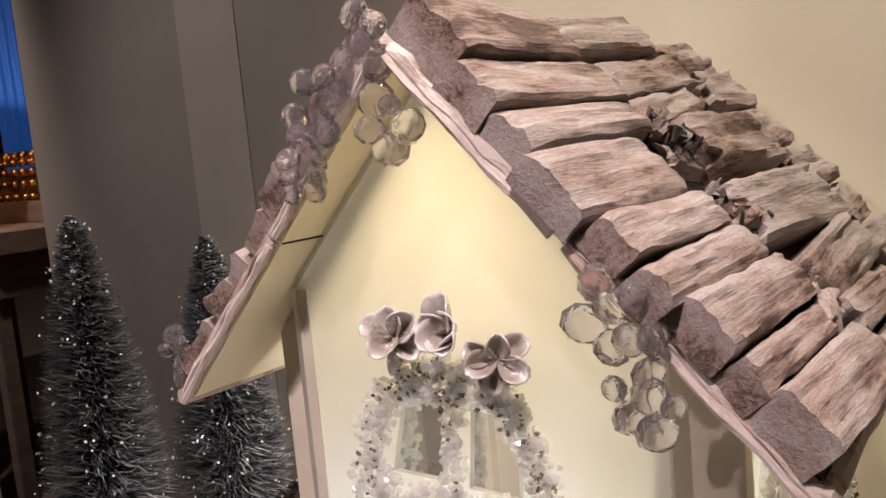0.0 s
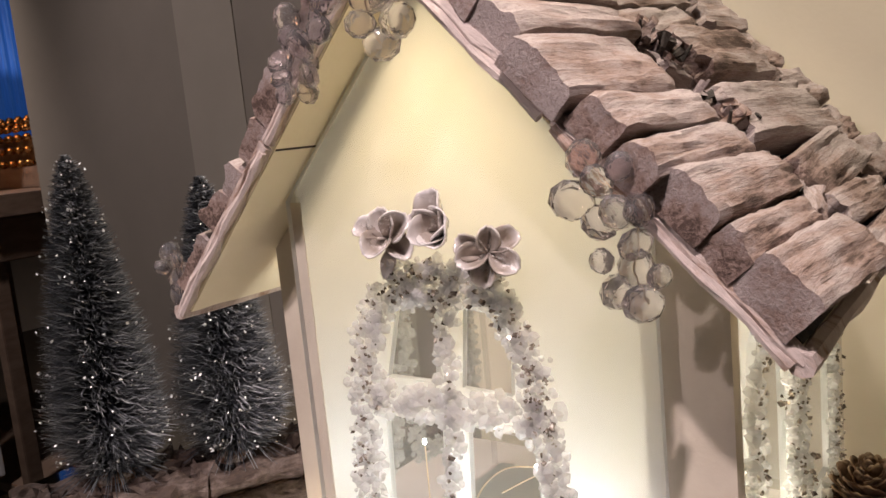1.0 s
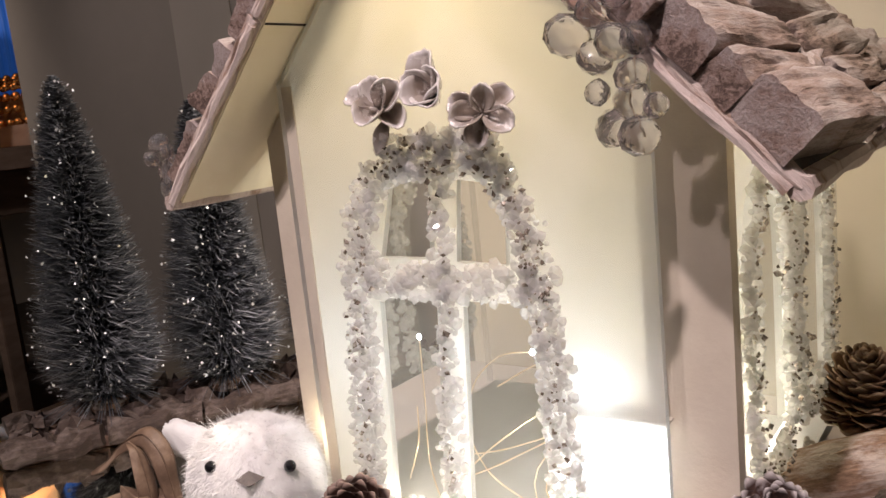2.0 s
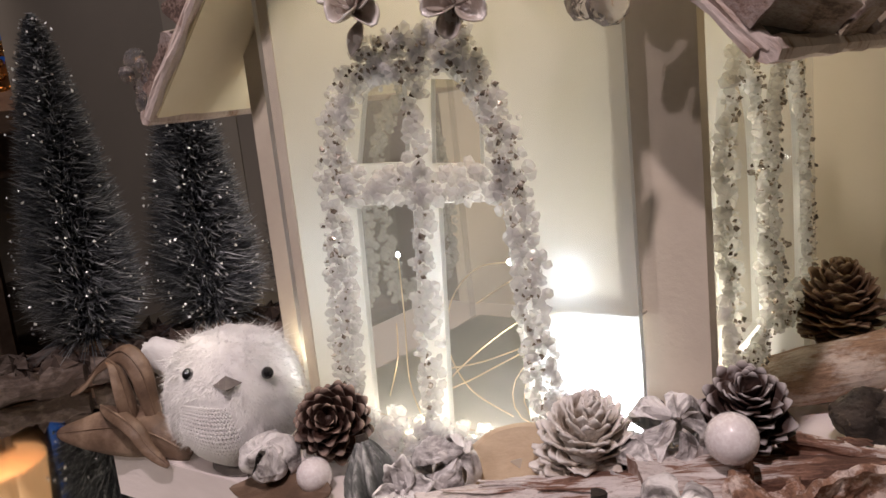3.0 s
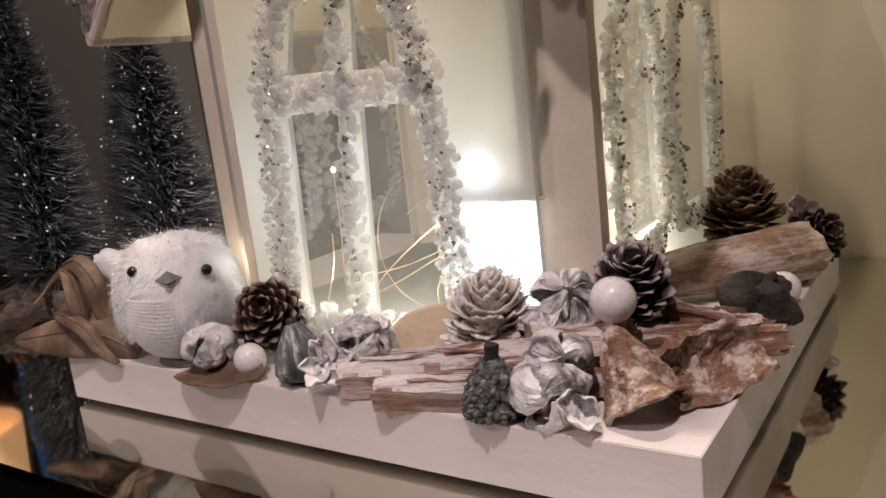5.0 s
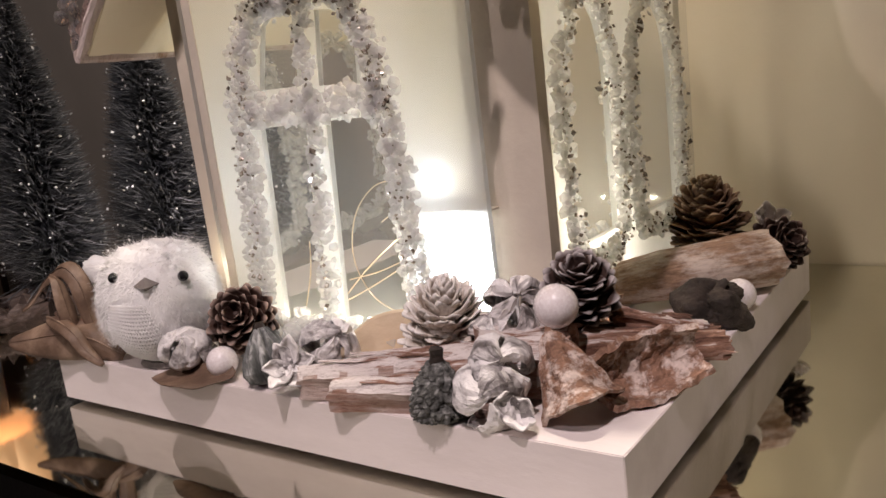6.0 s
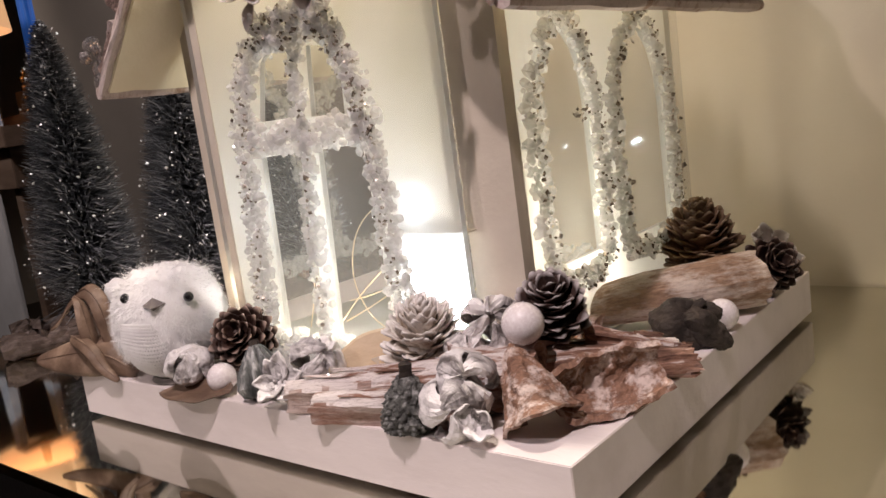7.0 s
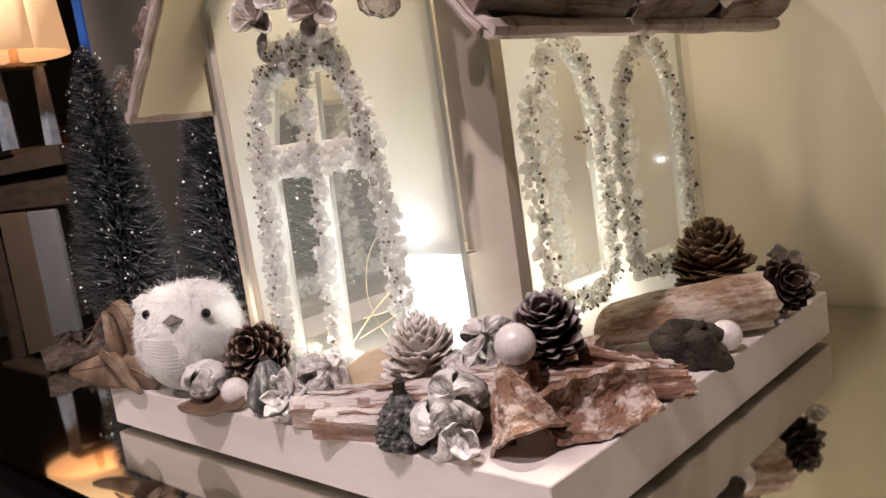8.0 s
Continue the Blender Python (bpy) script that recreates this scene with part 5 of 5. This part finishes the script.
glitter_ball((-0.416, 0.386, TOP + 0.0145), 0.0142, "small pearly white glitter bauble on the board")
pod = thing("seed_cone", Matrix.Translation((-0.354, 0.389, TOP + 0.002)) @ pose(0, 0, 0, -14, -12, 30), "dark grey ribbed seed cone with white bloom", "seed cone", "seed cones")
part("body", lathe([(0.006, 0), (0.0145, 0.004), (0.0175, 0.012), (0.0155, 0.024), (0.0105, 0.036), (0.0065, 0.044), (0.004, 0.048)], 110, 0.10, 11, 0.42), M_POD_RIB, pod, smooth=False)
part("stalk", lathe([(0.0045, 0), (0.005, 0.004), (0.004, 0.008)], 10, 0.2), M_POD_BLACK, pod, at=Matrix.Translation((0, 0, 0.045)))
wooden_flower((-0.325, 0.383, 0.074), (0.45, -0.75, 0.45), 0.025, 6, M_POD, "grey and white dried pod flower", 10, 0.30, 14, wide=0.7)
shell_pod((-0.304, 0.412, 0.084), (0.6, -0.3, 0.5), 0.023, 4, M_POD, "split whitewashed seed pod", 40, 0.9)
disc = thing("wood_slice", Matrix.Translation((-0.268, 0.446, 0.080)) @ frame_of((0.25, -0.80, 0.55)) @ pose(0, 0, 0, 0, 0, 18), "flat tan seed disc leaning on the house", "wood slice")
part("slice", lathe([(0.030, -0.003), (0.034, -0.001), (0.034, 0.002), (0.030, 0.004), (0.012, 0.0032), (0.001, 0.003)], 36, 0.12), M_DISC, disc, smooth=False, at=Matrix.Diagonal((1.35, 0.8, 1, 1)))
pinecone((-0.214, 0.452, 0.098), (0.25, -0.20, 0.9), 0.037, 0.074, 140, M_CONE_WHITE, "pale whitewashed shaggy pine cone", 0.1, 4, wide=0.50)
shell_pod((-0.160, 0.480, 0.104), (0.4, -0.6, 0.6), 0.026, 5, M_POD, "whitewashed grey pod against the house", 60, 0.8)
shell_pod((-0.172, 0.452, 0.088), (0.7, -0.5, 0.2), 0.021, 4, M_POD, "opened whitewashed pod shell", 15, 1.0)
pinecone((-0.119, 0.506, 0.116), (0.30, -0.45, 0.85), 0.031, 0.056, 80, M_CONE_SNOW, "dark brown cone dusted with white", 0.9, 6, wide=0.66)
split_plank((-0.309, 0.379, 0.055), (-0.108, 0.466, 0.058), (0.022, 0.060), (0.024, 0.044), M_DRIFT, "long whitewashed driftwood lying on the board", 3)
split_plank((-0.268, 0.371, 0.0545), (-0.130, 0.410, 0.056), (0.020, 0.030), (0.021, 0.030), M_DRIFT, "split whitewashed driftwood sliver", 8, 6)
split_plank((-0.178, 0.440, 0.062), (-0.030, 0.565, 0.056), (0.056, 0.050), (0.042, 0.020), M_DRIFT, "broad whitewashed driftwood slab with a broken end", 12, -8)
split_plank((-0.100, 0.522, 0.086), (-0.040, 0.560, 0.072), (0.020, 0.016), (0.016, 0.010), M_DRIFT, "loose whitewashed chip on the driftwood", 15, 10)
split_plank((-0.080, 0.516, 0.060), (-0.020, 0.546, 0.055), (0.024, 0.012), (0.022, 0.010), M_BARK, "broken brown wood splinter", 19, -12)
glitter_ball((-0.113, 0.456, 0.1195), 0.0168, "pearly white glitter bauble on the driftwood")
driftwood([(-0.170, 0.622, 0.078), (-0.11, 0.672, 0.084), (-0.036, 0.748, 0.085)], [0.020, 0.027, 0.031], 0.9, M_LOG, "weathered grey log with rubbed white paint", 22, "log", 0.16, 28)
driftwood([(-0.160, 0.568, 0.070), (-0.125, 0.590, 0.070)], [0.017, 0.019], 0.8, M_BARK, "short brown cork piece", 27, "cork_piece", 0.5)
crumpled_husk((-0.053, 0.624, TOP + 0.019), pose(0, 0, 0, 14, 20, 30), (0.035, 0.026, 0.026), M_POD_BLACK, "dark folded dry husk on the board", 2.3)
glitter_ball((-0.042, 0.672, TOP + 0.0150), 0.0148, "small pearly white glitter bauble by the log")
pinecone((-0.103, 0.785, 0.112), (0.08, -0.18, 1), 0.041, 0.080, 110, M_CONE_TAN, "large tan pine cone behind the log", 0.6, 9, wide=0.62)
pinecone((-0.038, 0.800, 0.084), (0.70, -0.60, 0.4), 0.029, 0.050, 56, M_CONE, "small open brown cone at the edge of the board", 0.9, 12, wide=0.66)
wooden_flower((-0.068, 0.870, 0.088), (0.5, -0.4, 0.6), 0.026, 5, M_PETAL, "pale translucent dried flower on the board's corner", 10, 0.4, 26)
wooden_flower((-0.048, 0.872, 0.072), (0.8, -0.3, 0.4), 0.020, 5, M_PETAL, "small pale dried flower on the board's corner", 50, 0.4, 26)
pinecone((-0.150, 0.735, 0.068), (0.5, -0.3, 0.6), 0.016, 0.026, 24, M_CONE_WHITE, "tiny pale cone beside the side window", 0.8, 14)

pod = thing("seed_cone", (-0.174, 0.382, TOP), "dark grey-green bumpy seed cone like a tiny tree", "seed cone", "seed cones")
bm = lathe([(0.010, 0.0), (0.019, 0.003), (0.0215, 0.010), (0.019, 0.019), (0.015, 0.029), (0.010, 0.038), (0.006, 0.043)], 60, 0.0)
bmesh.ops.subdivide_edges(bm, edges=[e for e in bm.edges if abs(e.verts[0].co.z - e.verts[1].co.z) > 0.002], cuts=2)
bmesh.ops.subdivide_edges(bm, edges=bm.edges, cuts=1, use_grid_fill=True)
for v in bm.verts:
    k = 1.06 + 0.42 * (0.42 - noise.voronoi(v.co * 240)[0][0]) + 0.05 * noise.noise(v.co * 420)
    v.co.x, v.co.y = v.co.x * k, v.co.y * k
part("body", bm, M_POD_DARK, pod)
part("stalk", tube([(0, 0, 0.040), (0.001, 0, 0.047), (0.0015, 0, 0.053)], [0.006, 0.0045, 0.005], 10, jitter=0.4), M_POD_BLACK, pod, "short brown stalk")
shell_pod((-0.134, 0.404, 0.090), (0.35, -0.75, 0.5), 0.024, 4, M_POD, "split whitewashed pod with a hollow heart", 20, 1.0)
shell_pod((-0.136, 0.389, 0.074), (0.4, -0.8, 0.15), 0.0225, 3, M_POD, "opened whitewashed pod halves on the board", 35, 1.0)
wooden_flower((-0.112, 0.385, 0.066), (0.5, -0.75, 0.4), 0.020, 3, M_POD, "loose whitewashed pod shell on the board", 35, 0.5, 25, wide=1.1)
husk((-0.076, 0.412, TOP + 0.010), Matrix.Rotation(radians(-24), 4, Vector((-0.56, 0.80, 0))) @ pose(0, 0, 0, 0, 0, 34) @ pose(0, 0, 0, -30, 4, 0), (0.029, 0.056, 5.2, 0.80), M_BARK, "pointed brown bark husk with pale bloom", 41)
bark_curl((-0.058, 0.474, TOP + 0.012), pose(0, 0, 0, 0, 0, 54) @ pose(0, 0, 0, 56, -4, 0), 0.088, 0.023, 2.9, M_BARK, "curled brown bark piece on the board", 47)
bark_curl((-0.100, 0.470, TOP + 0.014), pose(0, 0, 0, 0, 0, 40) @ pose(0, 0, 0, 30, 6, 0), 0.055, 0.020, 2.0, M_BARK, "small torn brown bark piece by the driftwood", 52)

# ---- flowers over the window ----
def spoon_petal(length, width, cup):
    """A moulded petal: narrow foot, deep round bowl, an uneven notched rim."""
    rows = []
    for i in range(10):
        t = i / 9
        w = width * (0.24 + 0.76 * math.sin(math.pi * (0.5 * t / 0.62 if t < 0.62 else 0.5 + 0.23 * (t - 0.62) / 0.38)))
        rows.append([(length * (t - 0.13 * s * s * t * t + 0.025 * t ** 4 * math.sin(9 * s)), w * s * 0.5, cup * (0.55 * t ** 2.2 + 1.15 * s * s * math.sin(math.pi * min(1, 0.12 + t * 0.72))) + 0.0005 * math.sin(7 * t + 6 * s)) for s in (-1, -0.75, -0.45, -0.15, 0.15, 0.45, 0.75, 1)])
    return finish("petal", sheet(rows, 0.0013), M_PETAL, True)


def crystal_flower(at, facing, radius, petals, label, turn, tilt, cup, seed):
    f = thing("acrylic_flower", Matrix.Translation(at) @ frame_of(facing) @ pose(0, 0, 0, 0, 0, turn), label, "ornament flower", "flowers over the window")
    rng = random.Random(seed)
    me = spoon_petal(radius, radius * 0.78, radius * cup)
    for i in range(petals):
        k = rng.uniform(0.9, 1.08)
        part("petal", me, M_PETAL, f, at=pose(0, 0, 0, 0, 0, 360 * i / petals + rng.uniform(-7, 7)) @ pose(radius * 0.05, 0, 0.001 * (i % 2), rng.uniform(-16, 16), -tilt + rng.uniform(-18, 18), 0) @ Matrix.Diagonal((k, k, k, 1)))
    for i in range(6):
        part("stamen", tube([(0, 0, 0), (0.003 * math.cos(i), 0.003 * math.sin(i), 0.004), (0.006 * math.cos(i * 1.05), 0.006 * math.sin(i * 1.05), 0.007)], [0.0011, 0.0009, 0.0005], 5), M_PETAL, f)
    return f


crystal_flower((-0.386, 0.466, 0.418), (0.42, -0.80, 0.42), 0.029, 5, "smoky lilac acrylic flower over the window", 100, 22, 0.46, 4)
crystal_flower((-0.331, 0.464, 0.424), (0.16, -0.88, 0.42), 0.034, 5, "half closed smoky acrylic flower over the window", 10, 36, 0.40, 7)
crystal_flower((-0.293, 0.464, 0.409), (0.36, -0.90, 0.20), 0.0255, 6, "open smoky acrylic flower over the window", 25, 14, 0.44, 9)
leaf((-0.386, 0.474, 0.412), pose(0, 0, 0, 90, 0, 0) @ pose(0, 0, 0, 0, 0, 245), 0.030, 0.014, 0.2, M_PETAL, "small smoky acrylic petal hanging at the window", 3, 0.2, "acrylic_leaf")

# ---- row of trees in a low trough ----
away = Vector((0.09, 0.153, 0)).normalized()
right = Vector((away.y, -away.x, 0))
trough = thing("trough", pose(-0.985, 0.735, 0.0, 0, 0, math.degrees(math.atan2(away.y, away.x))), "low rustic wooden trough with bark bits under the trees", "trough")
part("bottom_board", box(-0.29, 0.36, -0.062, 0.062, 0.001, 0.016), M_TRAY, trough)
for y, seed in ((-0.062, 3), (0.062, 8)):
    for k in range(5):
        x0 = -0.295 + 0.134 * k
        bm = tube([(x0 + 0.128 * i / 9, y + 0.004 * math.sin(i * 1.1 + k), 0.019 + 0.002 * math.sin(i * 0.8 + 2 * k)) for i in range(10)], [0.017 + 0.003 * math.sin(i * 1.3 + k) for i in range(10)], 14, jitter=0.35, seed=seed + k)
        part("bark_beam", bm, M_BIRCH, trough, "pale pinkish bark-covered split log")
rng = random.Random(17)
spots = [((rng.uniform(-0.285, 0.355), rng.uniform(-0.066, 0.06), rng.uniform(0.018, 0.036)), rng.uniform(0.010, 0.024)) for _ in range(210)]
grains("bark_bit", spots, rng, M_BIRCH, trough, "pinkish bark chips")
brush_tree((-1.070, 0.610, 0.030), 0.483, 0.100, 1, "tall frosted bottle brush tree with silver glitter")
brush_tree((-0.970, 0.752, 0.030), 0.435, 0.100, 2, "dark frosted bottle brush tree with silver glitter")
brush_tree((-0.880, 0.905, 0.030), 0.400, 0.095, 3, "dim bottle brush tree behind the house")

# ---- the dim corner beyond the wall ----
console = thing("console", Matrix.Translation((-2.952, 1.411, FLOOR)) @ Matrix.Diagonal((0.66, 0.66, 0.9451, 1)), "dark wooden console in the dim corner of the room", "console")
part("top", box(-0.80, 0.75, -0.45, 0.40, 1.17, 1.242, 0.004), M_CABINET, console)
part("apron", box(-0.76, 0.71, -0.42, 0.36, 1.03, 1.17, 0.004), M_CABINET, console)
for x in (-0.74, 0.62):
    for y in (-0.40, 0.28):
        part("leg", box(x, x + 0.07, y, y + 0.07, 0, 1.03, 0.004), M_CABINET, console)
part("door", box(-0.36, 0.06, -0.425, -0.40, 0.30, 1.02, 0.004), M_DOOR_TAN, console, "tan veneered door")
part("door", box(0.09, 0.47, -0.425, -0.40, 0.30, 1.02, 0.004), M_DOOR_GREY, console, "blue-grey lacquered door")
part("back_rail", box(-0.78, 0.73, 0.34, 0.39, 1.242, 1.44, 0.004), M_DOOR_TAN, console, "low tan back rail")
part("shelf", box(-0.72, 0.68, -0.38, 0.33, 0.22, 0.26, 0.004), M_CABINET, console)
part("raised_shelf", box(-0.77, 0.72, 0.12, 0.338, 1.242, 1.3213, 0.003), M_CABINET, console)
CONSOLE_TOP = FLOOR + 1.242 * 0.9451
lampo = thing("table_lamp", Matrix.Translation((-2.919, 1.213, CONSOLE_TOP)) @ Matrix.Diagonal((0.66, 0.66, 0.66, 1)), "lit table lamp with an orange shade and a crystal base", "table lamp")
part("foot", box(-0.11, 0.11, -0.16, 0.16, 0, 0.03, 0.004), M_METAL, lampo, "brass foot")
for k in (-1, 1):
    bm = bmesh.new()
    bmesh.ops.create_cone(bm, segments=6, radius1=0.050, radius2=0.034, depth=0.44, cap_ends=True, matrix=Matrix.Translation((0.040 * k, 0.102 * k, 0.25)))
    part("column", bm, M_COLUMN, lampo, "pale crystal column")
part("cap_plate", box(-0.07, 0.07, -0.14, 0.14, 0.470, 0.486, 0.003), M_METAL, lampo, "brass plate on the columns")
part("neck", lathe([(0.05, 0.4865), (0.05, 0.50), (0.025, 0.505), (0.02, 0.60)], 20), M_METAL, lampo, "brass neck")
part("shade", sheet([[(r * math.cos(a * math.pi / 16), r * math.sin(a * math.pi / 16), z) for a in range(33)] for r, z in ((0.295, 0.535), (0.275, 0.78), (0.250, 1.10))], 0.003), M_SHADE, lampo, "glowing orange fabric shade", smooth=True)
lamp("table_lamp_glow", "POINT", (-2.919, 1.213, CONSOLE_TOP + 0.66), 4.0, (1, 0.66, 0.40), radius=0.05)
garland = thing("bead_garland", Matrix.Translation((-3.029, 1.578, CONSOLE_TOP + 0.075)) @ Matrix.Diagonal((0.66, 0.66, 0.66, 1)), "heap of gold bead strings on the raised shelf of the console", "bead garland")
rng = random.Random(23)
for k in range(6):
    x = -0.28 + 0.10 * k
    for i in range(11):
        a = math.pi * i / 10
        part("bead", ball(0.022, 10, 8), M_GOLD, garland, smooth=True, at=Matrix.Translation((x + rng.uniform(-0.012, 0.012), -0.03 * math.cos(a), 0.021 + 0.24 * math.sin(a))))
drape = thing("drape", Matrix.Translation((-3.320, 1.736, -0.326)) @ pose(0, 0, 0, 0, 0, 62) @ Matrix.Diagonal((0.66, 0.66, 0.66, 1)), "blue hanging drape with an added glow in the dim room", "drape")
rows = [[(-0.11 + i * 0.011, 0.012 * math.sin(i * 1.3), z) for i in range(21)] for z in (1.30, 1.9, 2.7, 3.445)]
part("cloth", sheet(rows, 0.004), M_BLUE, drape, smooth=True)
